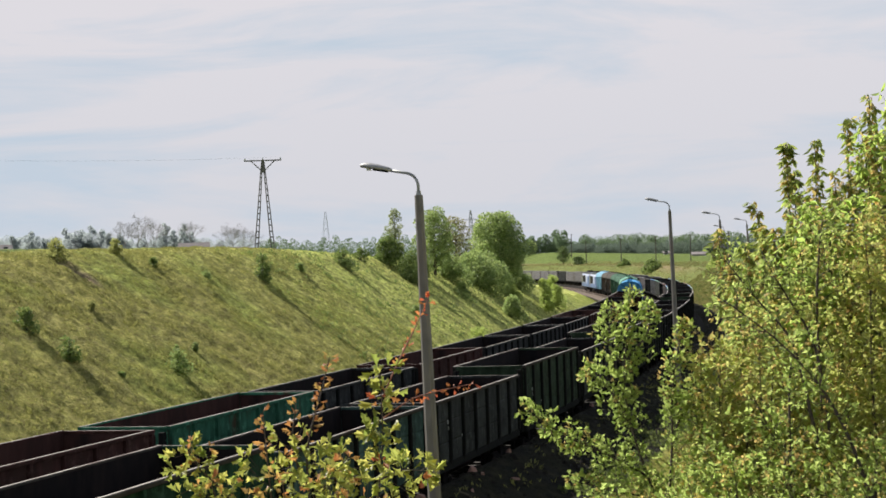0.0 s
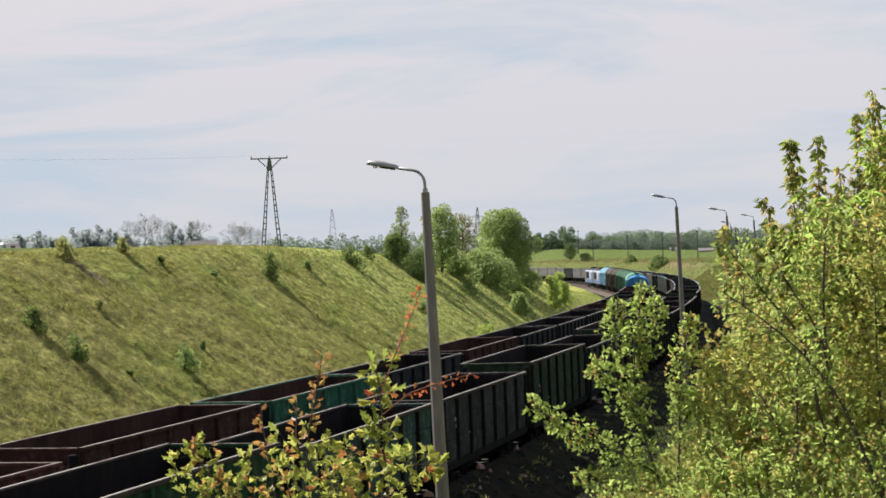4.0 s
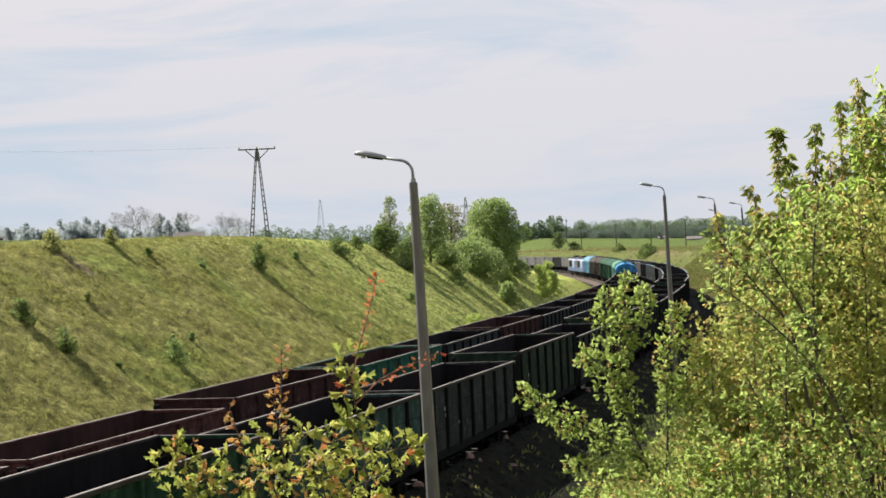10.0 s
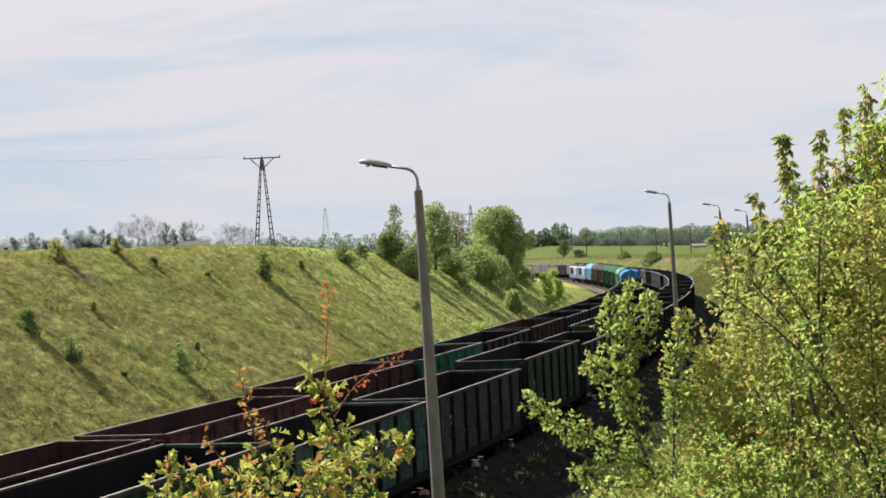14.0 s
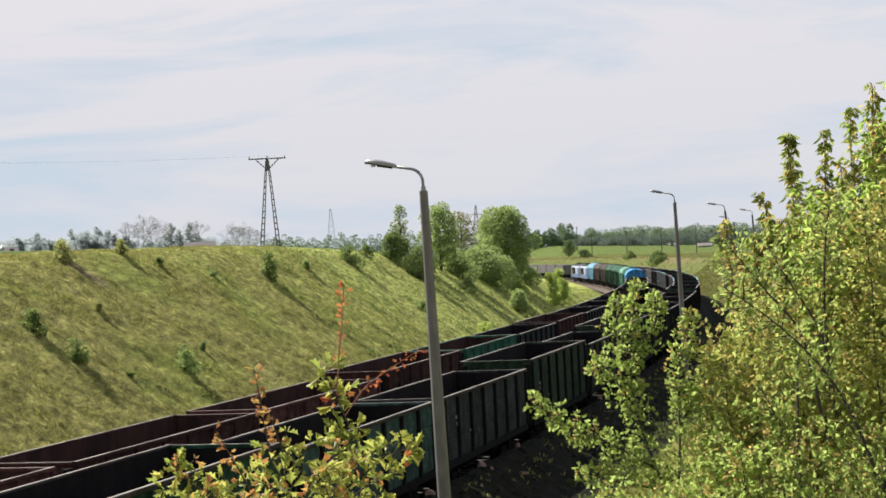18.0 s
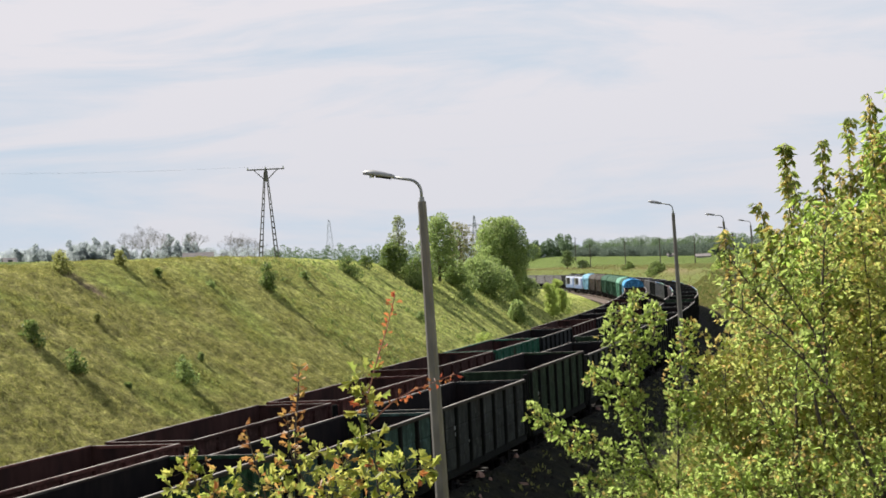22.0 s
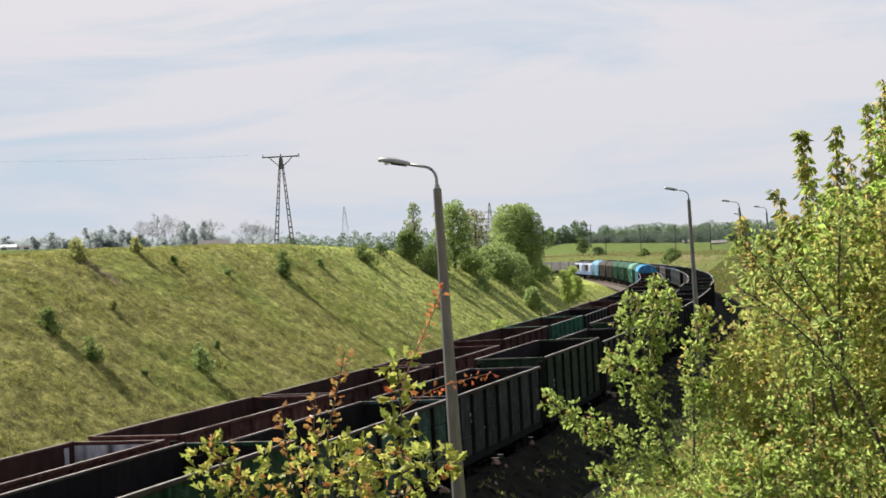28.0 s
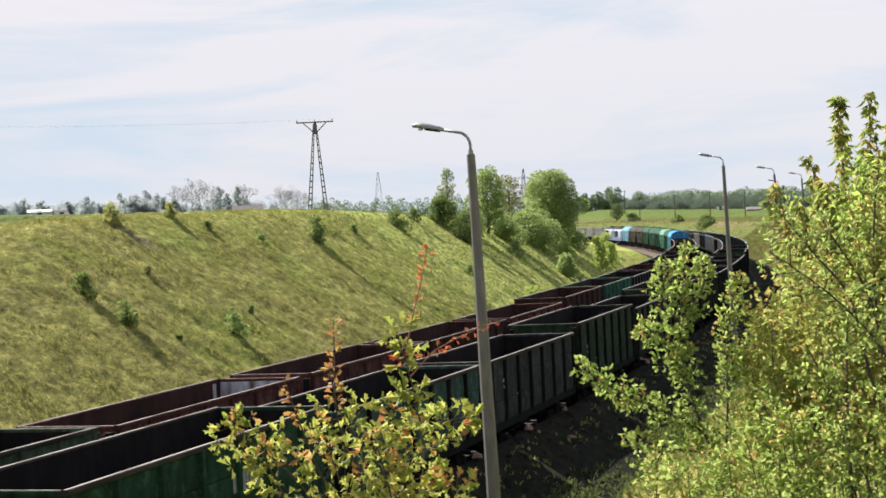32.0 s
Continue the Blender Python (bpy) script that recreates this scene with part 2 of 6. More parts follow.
L_LIGHT = leafy("light_shrub_leaf", (0.29, 0.385, 0.09), (0.43, 0.50, 0.145), 0.74, 0.2)
# far leaves: distance haze put into their colours, paler and bluer
L_FAR = leafy("hazed_wood_leaf", (0.155, 0.220, 0.125), (0.180, 0.245, 0.14), 0.6, 0.06, 0.98)
L_FARBLUE = leafy("hazed_spruce_leaf", (0.37, 0.415, 0.42), (0.41, 0.45, 0.45), 0.88, 0.06, 0.95)
L_FARDARK = leafy("hazed_hedge_leaf", (0.135, 0.175, 0.14), (0.155, 0.195, 0.15), 0.6, 0.06, 0.98)
L_GRASS = leafy("grass_blade", (0.245, 0.252, 0.066), (0.305, 0.298, 0.103), 0.5, 0.15, 0.85)


# ---- the line of the railway and the lie of the land ----
S = np.arange(-160.0, 1500.0, 1.0)
CURV = np.clip((S - 41.3) / 26.0, 0, 1) / 1113.0 * (S < 760)
HD = 0.3001 - np.concatenate([[0], np.cumsum((CURV[1:] + CURV[:-1]) / 2)])
PX = np.concatenate([[0], np.cumsum((np.sin(HD[1:]) + np.sin(HD[:-1])) / 2)])
PY = np.concatenate([[0], np.cumsum((np.cos(HD[1:]) + np.cos(HD[:-1])) / 2)])
PX += -14.433 - PX[160]
PY += 10.0 - PY[160]


def smooth(a, b, x):
    t = np.clip((np.asarray(x, float) - a) / (b - a), 0, 1)
    return t * t * (3 - 2 * t)


def grade(s):
    return 0.00283 * np.clip(np.asarray(s, float) - 60, 0, 700)


def bed(s, lat, z=0.0):
    """A place beside the standing train's track: metres along it, to its right, and over its rails."""
    h = np.interp(s, S, HD)
    return (float(np.interp(s, S, PX) + lat * np.cos(h)), float(np.interp(s, S, PY) - lat * np.sin(h)), float(z + grade(s)))


def along(x, y):
    """The metres along the track and to its right of places on the plan."""
    x, y = np.asarray(x, float).ravel(), np.asarray(y, float).ravel()
    s, lat = np.zeros(len(x)), np.zeros(len(x))
    for i in range(0, len(x), 4000):
        dx, dy = x[i:i + 4000, None] - PX[::4], y[i:i + 4000, None] - PY[::4]
        k = (dx * dx + dy * dy).argmin(1) * 4
        h = HD[k]
        ex, ey = x[i:i + 4000] - PX[k], y[i:i + 4000] - PY[k]
        s[i:i + 4000] = S[k] + ex * np.sin(h) + ey * np.cos(h)
        lat[i:i + 4000] = ex * np.cos(h) - ey * np.sin(h)
    return s, lat


LATTICE = np.random.default_rng(99).random((256, 256))


def lumps(x, y, size):
    """Smooth random lumps between -1 and 1, of that size in metres."""
    u, v = np.asarray(x, float) / size + 1000, np.asarray(y, float) / size + 1000
    i, j = np.floor(u).astype(int), np.floor(v).astype(int)
    a, b = u - i, v - j
    a, b = a * a * (3 - 2 * a), b * b * (3 - 2 * b)
    g = lambda p, q: LATTICE[p % 256, q % 256]
    return 2 * (g(i, j) * (1 - a) * (1 - b) + g(i + 1, j) * a * (1 - b) + g(i, j + 1) * (1 - a) * b + g(i + 1, j + 1) * a * b) - 1


def rough(x, y):
    """Unevenness of the ground, in metres."""
    return 0.07 * lumps(x, y, 5.3) + 0.075 * lumps(x + 31, y, 1.9) + 0.075 * lumps(x, y + 17, 0.85) + 0.045 * lumps(x + 7, y, 0.42)


def land(x, y):
    """The height of the ground: the trackbed, the cutting's two banks and the fields beyond."""
    x, y = np.asarray(x, float).ravel(), np.asarray(y, float).ravel()
    s, lat = along(x, y)
    base = grade(s) - 0.62
    high = 10.24 - 8.5 * smooth(102, 288, s) - 0.9 * smooth(80, 50, s)
    left = np.clip((-10.3 - lat) / 1.5, 0, None)
    over = np.clip(-10.3 - 1.5 * high - lat, 0, None)
    zl = high - np.log1p(np.exp(np.clip((high - left) * 2.2, -40, 40))) / 2.2
    zl = zl + (10.24 - high + 0.027 * np.clip(over, 0, 260) + 0.004 * np.clip(over, 0, 1200)) * smooth(0, 110, over)
    zl = np.where(left > 0, zl, 0)
    hr = 8.6 - 3.9 * smooth(10, 60, s) + 0.6 * smooth(150, 400, s)
    right = np.clip((lat - 6.2) / 1.5, 0, None)
    far = np.clip(lat - 6.2 - 1.5 * hr, 0, 1500)
    zr = hr - np.log1p(np.exp(np.clip((hr - right) * 2.2, -40, 40))) / 2.2 + 0.019 * np.clip(far, 0, 260) + 0.004 * far
    edge = 14.5 + 0.056 * np.clip(s - 380, 0, 400)
    zr = zr + np.clip(4.6 - 0.078 * (lat - 44), -4.5, 5.2) * smooth(500, 690, s) * smooth(0, 22, lat - edge)
    zr = np.where(right > 0, zr, 0)
    amp = np.clip((np.abs(lat + 2.5) - 8) / 3, 0.15, 1)
    fill = (0.42 * smooth(0.3, 1.0, lat) * smooth(7.0, 4.0, lat) + 1.06 * smooth(1.66, 1.95, lat) * smooth(5.0, 2.1, lat)) * smooth(185, 125, s)
    return base + zl + zr + fill + rough(x, y) * amp


class Geo:
    """Points and faces of one mesh, gathered before it is made."""

    def __init__(self):
        self.v, self.f, self.m = [], [], []

    def face(self, pts, mat=0):
        i = len(self.v)
        self.v.extend(pts)
        self.f.append(tuple(range(i, i + len(pts))))
        self.m.append(mat)

    def grid(self, verts, faces, mat=0):
        i = len(self.v)
        self.v.extend(verts)
        self.f.extend(tuple(i + a for a in q) for q in faces)
        self.m.extend([mat] * len(faces))

    def box(self, x0, x1, y0, y1, z0, z1, mat=0, c=0.0):
        """A block; c: the bevel of its long edges."""
        if c <= 0:
            v = [(x, y, z) for x in (x0, x1) for y in (y0, y1) for z in (z0, z1)]
            self.grid(v, [(0, 1, 3, 2), (4, 6, 7, 5), (0, 4, 5, 1), (2, 3, 7, 6), (0, 2, 6, 4), (1, 5, 7, 3)], mat)
            return
        d = (x1 - x0, y1 - y0, z1 - z0)
        ax = d.index(max(d))
        lo, hi = (x0, y0, z0), (x1, y1, z1)
        a, b = [i for i in range(3) if i != ax]
        ring = [(lo[a] + c, lo[b]), (hi[a] - c, lo[b]), (hi[a], lo[b] + c), (hi[a], hi[b] - c), (hi[a] - c, hi[b]), (lo[a] + c, hi[b]),
                (lo[a], hi[b] - c), (lo[a], lo[b] + c)]
        v = []
        for e in (lo[ax], hi[ax]):
            for p, q in ring:
                t = [0, 0, 0]
                t[ax], t[a], t[b] = e, p, q
                v.append(tuple(t))
        self.grid(v, [(i, (i + 1) % 8, 8 + (i + 1) % 8, 8 + i) for i in range(8)] + [tuple(range(7, -1, -1)), tuple(range(8, 16))], mat)

    def tube(self, pts, radii, n=6, mat=0, cap=True):
        """A tapered tube through the points."""
        rows = []
        for i, p in enumerate(pts):
            p = Vector(p)
            d = (Vector(pts[min(i + 1, len(pts) - 1)]) - Vector(pts[max(i - 1, 0)]))
            d = d.normalized() if d.length > 1e-9 else Vector((0, 0, 1))
            u = d.cross(Vector((0.31, 0.83, 0.46)) if abs(d.z) > 0.8 else Vector((0, 0, 1))).normalized()
            w = d.cross(u)
            r = radii[i] if isinstance(radii, (list, tuple)) else radii
            rows += [tuple(p + (u * math.cos(6.2832 * j / n) + w * math.sin(6.2832 * j / n)) * r) for j in range(n)]
        fs = [(i * n + j, i * n + (j + 1) % n, (i + 1) * n + (j + 1) % n, (i + 1) * n + j) for i in range(len(pts) - 1) for j in range(n)]
        if cap:
            fs += [tuple(range(n - 1, -1, -1)), tuple(range((len(pts) - 1) * n, len(pts) * n))]
        self.grid(rows, fs, mat)

    def disc(self, c, r, half, n=18, axis="y", mat=0):
        a = {"x": (half, 0, 0), "y": (0, half, 0), "z": (0, 0, half)}[axis]
        self.tube([tuple(Vector(c) - Vector(a)), tuple(Vector(c) + Vector(a))], r, n, mat)

    def mesh(self, name, mats, smooth_it=False):
        me = bpy.data.meshes.new(name)
        me.from_pydata([tuple(p) for p in self.v], [], self.f)
        for m in mats if isinstance(mats, (list, tuple)) else [mats]:
            me.materials.append(m)
        if any(self.m):
            me.polygons.foreach_set("material_index", self.m)
        if smooth_it:
            me.polygons.foreach_set("use_smooth", [True] * len(me.polygons))
        me.update()
        return me


def part(name, geo, mats, parent, label="", smooth_it=False):
    """Links the gathered mesh as one part of a thing."""
    ob = new(name, geo if isinstance(geo, bpy.types.Mesh) else geo.mesh(name, mats, smooth_it))
    ob.parent = parent
    return tagged(ob, label)


def thing(name, label, category, m=None, group="", kind=""):
    ob = new(name)
    ob.empty_display_size = 0.3
    if m is not None:
        ob.matrix_world = m
    return tagged(ob, label, category, group, kind)


def solo(name, geo, mats, label, category, m=None, group="", kind="", smooth_it=False):
    ob = new(name, geo.mesh(name, mats, smooth_it))
    if m is not None:
        ob.matrix_world = m
    return tagged(ob, label, category, group, kind)


# ---- the ground: one sheet, finest round and ahead of the camera ----
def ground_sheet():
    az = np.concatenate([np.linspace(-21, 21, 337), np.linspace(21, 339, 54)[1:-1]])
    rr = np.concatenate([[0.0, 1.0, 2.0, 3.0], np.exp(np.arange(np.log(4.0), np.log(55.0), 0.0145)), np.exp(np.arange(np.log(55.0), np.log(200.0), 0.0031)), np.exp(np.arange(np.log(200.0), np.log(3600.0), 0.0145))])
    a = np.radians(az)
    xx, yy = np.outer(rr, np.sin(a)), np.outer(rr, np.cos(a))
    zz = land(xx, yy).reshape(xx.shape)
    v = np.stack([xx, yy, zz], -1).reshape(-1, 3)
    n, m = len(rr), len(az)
    i, j = np.meshgrid(np.arange(n - 1), np.arange(m), indexing="ij")
    j2 = (j + 1) % m
    f = np.stack([i * m + j, i * m + j2, (i + 1) * m + j2, (i + 1) * m + j], -1).reshape(-1, 4)
    me = bpy.data.meshes.new("ground")
    me.from_pydata(v.tolist(), [], f.tolist())
    me.materials.append(M_GROUND)
    me.polygons.foreach_set("use_smooth", [True] * len(me.polygons))
    s, lat = along(v[:, 0], v[:, 1])
    # what grows or lies where: trackbed, bank, field
    kind = np.zeros((len(v), 4), np.float32)
    # trackbed soil, reaching right as far as the wagons' painted-in shade
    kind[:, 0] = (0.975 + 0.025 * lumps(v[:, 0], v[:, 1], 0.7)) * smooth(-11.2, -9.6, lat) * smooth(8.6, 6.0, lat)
    edge = 14.5 + 0.056 * np.clip(s - 380, 0, 400)
    kind[:, 1] = np.maximum(smooth(0, 1.5, lat - edge) * smooth(40, 70, s), smooth(-27.5, -31, lat))
    kind[:, 2] = smooth(4.5, 7, lat) * smooth(1.5, 0, lat - edge) * smooth(20, 60, s)
    bare = np.exp(-((s - 72.7) / 0.75) ** 2 - ((lat + 23.8) / 1.35) ** 4) * (0.9 + 0.6 * lumps(v[:, 0], v[:, 1], 0.5))
    worn = np.maximum(bare * 1.1, 0.9 * np.exp(-((lat - edge + 0.3) / 1.6) ** 2) * smooth(330, 400, s))
    me.attributes.new("worn", "FLOAT", "POINT").data.foreach_set("value", np.clip(worn, 0, 1).astype(np.float32))
    kind[:, 3] = smooth(70, 125, s + 8 * lumps(v[:, 0], v[:, 1], 9.0)) * smooth(-10, -11.5, lat) * smooth(-29, -26, lat) * (0.75 + 0.25 * lumps(v[:, 0], v[:, 1], 3.1))
    col = me.color_attributes.new("cover", "FLOAT_COLOR", "POINT")
    col.data.foreach_set("color", kind.ravel())
    ob = new("ground", me)
    return tagged(ob, "grassy railway cutting with fields beyond", "ground", kind="structure")


def ground_material():
    m = M_GRASS
    n, k = m.node_tree.nodes, m.node_tree.links
    b = [q for q in n if q.type == "BSDF_PRINCIPLED"][0]
    last = b.inputs["Base Color"].links[0].from_socket
    at = n.new("ShaderNodeAttribute")
    at.attribute_name = "cover"
    sp = n.new("ShaderNodeSeparateColor")
    k.new(at.outputs["Color"], sp.inputs[0])
    wn_at = n.new("ShaderNodeAttribute")
    wn_at.attribute_name = "worn"
    co = n.new("ShaderNodeTexCoord")
    # Red: trackbed soil, near black because the wagons' shade is in its colour
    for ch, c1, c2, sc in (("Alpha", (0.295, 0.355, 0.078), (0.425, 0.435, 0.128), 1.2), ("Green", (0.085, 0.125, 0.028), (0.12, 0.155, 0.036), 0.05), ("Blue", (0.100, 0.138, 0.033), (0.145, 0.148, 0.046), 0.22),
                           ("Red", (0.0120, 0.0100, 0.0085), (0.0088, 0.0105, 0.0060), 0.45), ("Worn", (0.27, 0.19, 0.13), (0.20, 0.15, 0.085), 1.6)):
        tx, mx, m2 = n.new("ShaderNodeTexNoise"), n.new("ShaderNodeMix"), n.new("ShaderNodeMix")
        tx.inputs["Scale"].default_value, tx.inputs["Detail"].default_value = sc, 6.0
        k.new(co.outputs["Object"], tx.inputs["Vector"])
        mx.data_type = m2.data_type = "RGBA"
        mx.inputs["A"].default_value, mx.inputs["B"].default_value = (*c1, 1), (*c2, 1)
        k.new(tx.outputs["Fac"], mx.inputs["Factor"])
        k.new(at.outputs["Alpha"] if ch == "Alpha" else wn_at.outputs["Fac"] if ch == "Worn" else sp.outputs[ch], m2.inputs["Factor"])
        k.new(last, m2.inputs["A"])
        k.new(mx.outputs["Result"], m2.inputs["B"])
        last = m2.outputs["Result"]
    # tufts, thatch and bare crumbs, tussock shadows painted in; lighter and darker at two scales
    mp = n.new("ShaderNodeMapping")
    mp.inputs["Rotation"].default_value, mp.inputs["Scale"].default_value = (0, 0, 0.3), (1.5, 0.65, 1.5)
    k.new(co.outputs["Object"], mp.inputs["Vector"])
    hs = n.new("ShaderNodeHueSaturation")
    both = n.new("ShaderNodeMath")
    both.operation = "MULTIPLY"
    for slot, (sc, lo, hi) in enumerate(((1.7, 0.57, 1.44), (7.0, 0.78, 1.24))):
        tx, mr = n.new("ShaderNodeTexNoise"), n.new("ShaderNodeMapRange")
        tx.inputs["Scale"].default_value, tx.inputs["Detail"].default_value = sc, 3.0
        k.new(mp.outputs[0], tx.inputs["Vector"])
        mr.inputs["From Min"].default_value, mr.inputs["From Max"].default_value = 0.33, 0.67
        mr.inputs["To Min"].default_value, mr.inputs["To Max"].default_value = lo, hi
        k.new(tx.outputs["Fac"], mr.inputs["Value"])
        k.new(mr.outputs[0], both.inputs[slot])
    k.new(both.outputs[0], hs.inputs["Value"])
    k.new(last, hs.inputs["Color"])
    k.new(hs.outputs["Color"], b.inputs["Base Color"])
    return m


M_GROUND = ground_material()
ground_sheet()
GAP = -6.337   # the running track, to the left of the standing train's


def sweep(geo, profile, s0, s1, step, off):
    """Draws a cross-section (to the right, up) along the line."""
    ss = np.arange(s0, s1 + 0.01, step)
    rows = [bed(s, off + l, z) for s in ss for l, z in profile]
    n = len(profile)
    geo.grid(rows, [(i * n + j, i * n + j + 1, (i + 1) * n + j + 1, (i + 1) * n + j) for i in range(len(ss) - 1) for j in range(n - 1)])


def tracks():
    for off, what in ((0.0, "standing"), (GAP, "running")):
        g = Geo()
        sweep(g, [(-3.2, -0.85), (-1.9, -0.22), (1.9, -0.22), (3.2, -0.85)], -80, 700, 6.0, off)
        solo("ballast_bed", g, M_BALLAST if off else M_SHADEBED, "brownish crushed-stone ballast under the railway track", "ballast", kind="structure")
        g = Geo()
        for i in range(620):
            s = -40 + i * 1.0
            c, h = bed(s, off), float(np.interp(s, S, HD))
            fx, fy = math.sin(h), math.cos(h)
            v = [(c[0] + fx * a + fy * b, c[1] + fy * a - fx * b, c[2] + z) for a in (-0.13, 0.13) for b in (-1.3, 1.3) for z in (-0.24, -0.14)]
            g.grid(v, [(0, 1, 3, 2), (4, 6, 7, 5), (0, 4, 5, 1), (2, 3, 7, 6), (1, 5, 7, 3)])
        solo("railway_sleepers", g, M_SLEEPER if off else M_SHADESLEEPER, "grey concrete railway sleepers in the ballast", "sleepers", kind="stuff")
        for side in (-0.76, 0.76):
            g = Geo()
            sweep(g, [(-0.07, -0.15), (-0.012, -0.12), (-0.012, -0.05), (-0.036, -0.04), (-0.036, 0.0), (0.036, 0.0), (0.036, -0.04), (0.012, -0.05),
                      (0.012, -0.12), (0.07, -0.15)], -80, 700, 6.0, off + side)
            solo("rail", g, M_RAIL if off else M_SHADERAIL, "rusty steel rail with a worn bright top", "rail", kind="structure")


tracks()


# ---- railway wagons: x forward, y to the left, z up from the rails, origin at mid-length ----
def wheels_and_couplers(wag, half, bogie_at, mats=None):
    for sx in (-1, 1):
        g = Geo()
        cx = sx * bogie_at
        for sy in (-1, 1):
            g.box(cx - 1.15, cx + 1.15, sy * 1.02 - 0.09, sy * 1.02 + 0.09, 0.42, 0.66, c=0.04)
            g.box(cx - 0.32, cx + 0.32, sy * 1.02 - 0.12, sy * 1.02 + 0.12, 0.22, 0.48, c=0.04)
            for ex in (-0.92, 0.92):
                g.box(cx + ex - 0.16, cx + ex + 0.16, sy * 1.02 - 0.13, sy * 1.02 + 0.13, 0.32, 0.62, c=0.03)
        g.box(cx - 0.22, cx + 0.22, -1.2, 1.2, 0.55, 0.85, c=0.05)
        bogie = part("bogie", g, M_DARKSTEEL, wag, "dark cast-steel bogie")
        for ex in (-0.92, 0.92):
            g = Geo()
            for sy in (-1, 1):
                g.disc((cx + ex, sy * 0.76, 0.475), 0.475, 0.065, 20)
                g.disc((cx + ex, sy * 0.70, 0.475), 0.51, 0.02, 20)
            g.disc((cx + ex, 0, 0.475), 0.085, 1.0, 10)
            part("wheelset", g, M_DARKSTEEL, bogie)
        g = Geo()
        g.box(sx * half, sx * (half + 0.52), -0.12, 0.12, 0.92, 1.16, c=0.03)
        g.box(sx * (half + 0.34), sx * (half + 0.56), -0.22, 0.22, 0.88, 1.22, c=0.05)
        part("coupler", g, M_DARKSTEEL, wag)


def gondola(label, m_out, m_in, high=3.45, patch=None, marks=(), m_post=None, m_end=None, m_rim=None):
    """An open-top goods wagon: plate sides between posts, rails round the rim, end walls, bogies."""
    wag = thing("gondola_wagon", label, "railway wagon", group="open goods wagons")
    hl, hw, z0 = 6.36, 1.44, 1.28
    n = 7
    step = 2 * hl / n
    for sy in (-1, 1):
        g = Geo()
        g.box(-hl, hl, sy * (hw - 0.02) - 0.012, sy * (hw - 0.02) + 0.012, z0, high)
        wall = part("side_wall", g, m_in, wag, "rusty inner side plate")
        for i in range(n):
            x0, x1 = -hl + i * step, -hl + (i + 1) * step
            # a stamped plate: flat border, three shallow swellings one over another
            g = Geo()
            xi, dy = 0.13, 0.032
            for k in range(3):
                za, zb = z0 + (high - z0) * k / 3, z0 + (high - z0) * (k + 1) / 3
                zi = 0.045
                edge = [(x, sy * hw, z) for z in (za, zb) for x in (x0, x1)]
                swell = [(x, sy * (hw + dy), z) for z in (za + zi, zb - zi) for x in (x0 + xi, x1 - xi)]
                g.grid(edge + swell, [(4, 5, 7, 6), (0, 1, 5, 4), (1, 3, 7, 5), (3, 2, 6, 7), (2, 0, 4, 6)])
            part("panel", g, m_out, wall)
        g = Geo()
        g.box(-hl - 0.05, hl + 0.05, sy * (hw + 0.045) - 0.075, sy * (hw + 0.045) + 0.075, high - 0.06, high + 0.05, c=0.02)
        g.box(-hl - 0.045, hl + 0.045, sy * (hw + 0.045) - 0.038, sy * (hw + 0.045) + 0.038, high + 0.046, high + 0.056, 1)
        part("top_rail", g, [m_rim or m_out, M_RIM], wag, "worn top rail, its sunlit top painted paler")
        g = Geo()
        g.box(-hl, hl, sy * (hw - 0.02) - 0.09, sy * (hw - 0.02) + 0.09, z0 - 0.26, z0 + 0.02, c=0.03)
        part("sill", g, M_SHADEPOST, wag)
        for i in range(n + 1):
            x = -hl + i * step
            x = min(max(x, -hl + 0.11), hl - 0.11)
            g = Geo()
            w, d = 0.10, 0.125
            y0, y1 = sy * (hw + 0.002), sy * (hw + d)
            zt, zb = high - 0.05, z0 - 0.16
            v = []
            for z, dd in ((zb, 0.5), (zb + 0.35, 1.0), (zt, 1.0)):
                yy = y0 + (y1 - y0) * dd
                v += [(x - w, y0, z), (x - w * 0.7, yy, z), (x + w * 0.7, yy, z), (x + w, y0, z)]
            g.grid(v, [(r * 4 + j, r * 4 + j + 1, r * 4 + j + 5, r * 4 + j + 4) for r in range(2) for j in range(3)] + [(8, 9, 10, 11), (3, 2, 1, 0)])
            part("post", g, m_post or M_SHADEPOST, wag, "steel post darkened as if in shade" if not m_post else "pale post" if m_post is M_RIM else "")
    for sx in (-1, 1):
        g = Geo()
        g.box(sx * hl - 0.03, sx * hl + 0.03, -hw + 0.03, hw - 0.03, z0, high - 0.02)
        end = part("end_wall", g, m_end or m_out, wag)
        for z in (z0 + 0.12, z0 + 0.62, z0 + 1.12, z0 + 1.62):
            if z < high - 0.25:
                g = Geo()
                g.box(sx * (hl + 0.095) - 0.065, sx * (hl + 0.095) + 0.065, -hw + 0.08, hw - 0.08, z, z + 0.14, c=0.03)
                part("end_rib", g, m_end or m_out, end)
        g = Geo()
        g.face([(sx * (hl - 0.04), -hw + 0.05, z0), (sx * (hl - 0.04), hw - 0.05, z0), (sx * (hl - 0.04), hw - 0.05, high - 0.06), (sx * (hl - 0.04), -hw + 0.05, high - 0.06)])
        part("end_lining", g, patch if (patch and sx > 0) else m_in, wag)
        g = Geo()
        g.box(sx * hl - 0.05, sx * hl + 0.05, -hw + 0.05, hw - 0.05, high - 0.06, high + 0.042, c=0.015)
        g.box(sx * hl - 0.03, sx * hl + 0.03, -hw + 0.06, hw - 0.06, high + 0.038, high + 0.047, 1)
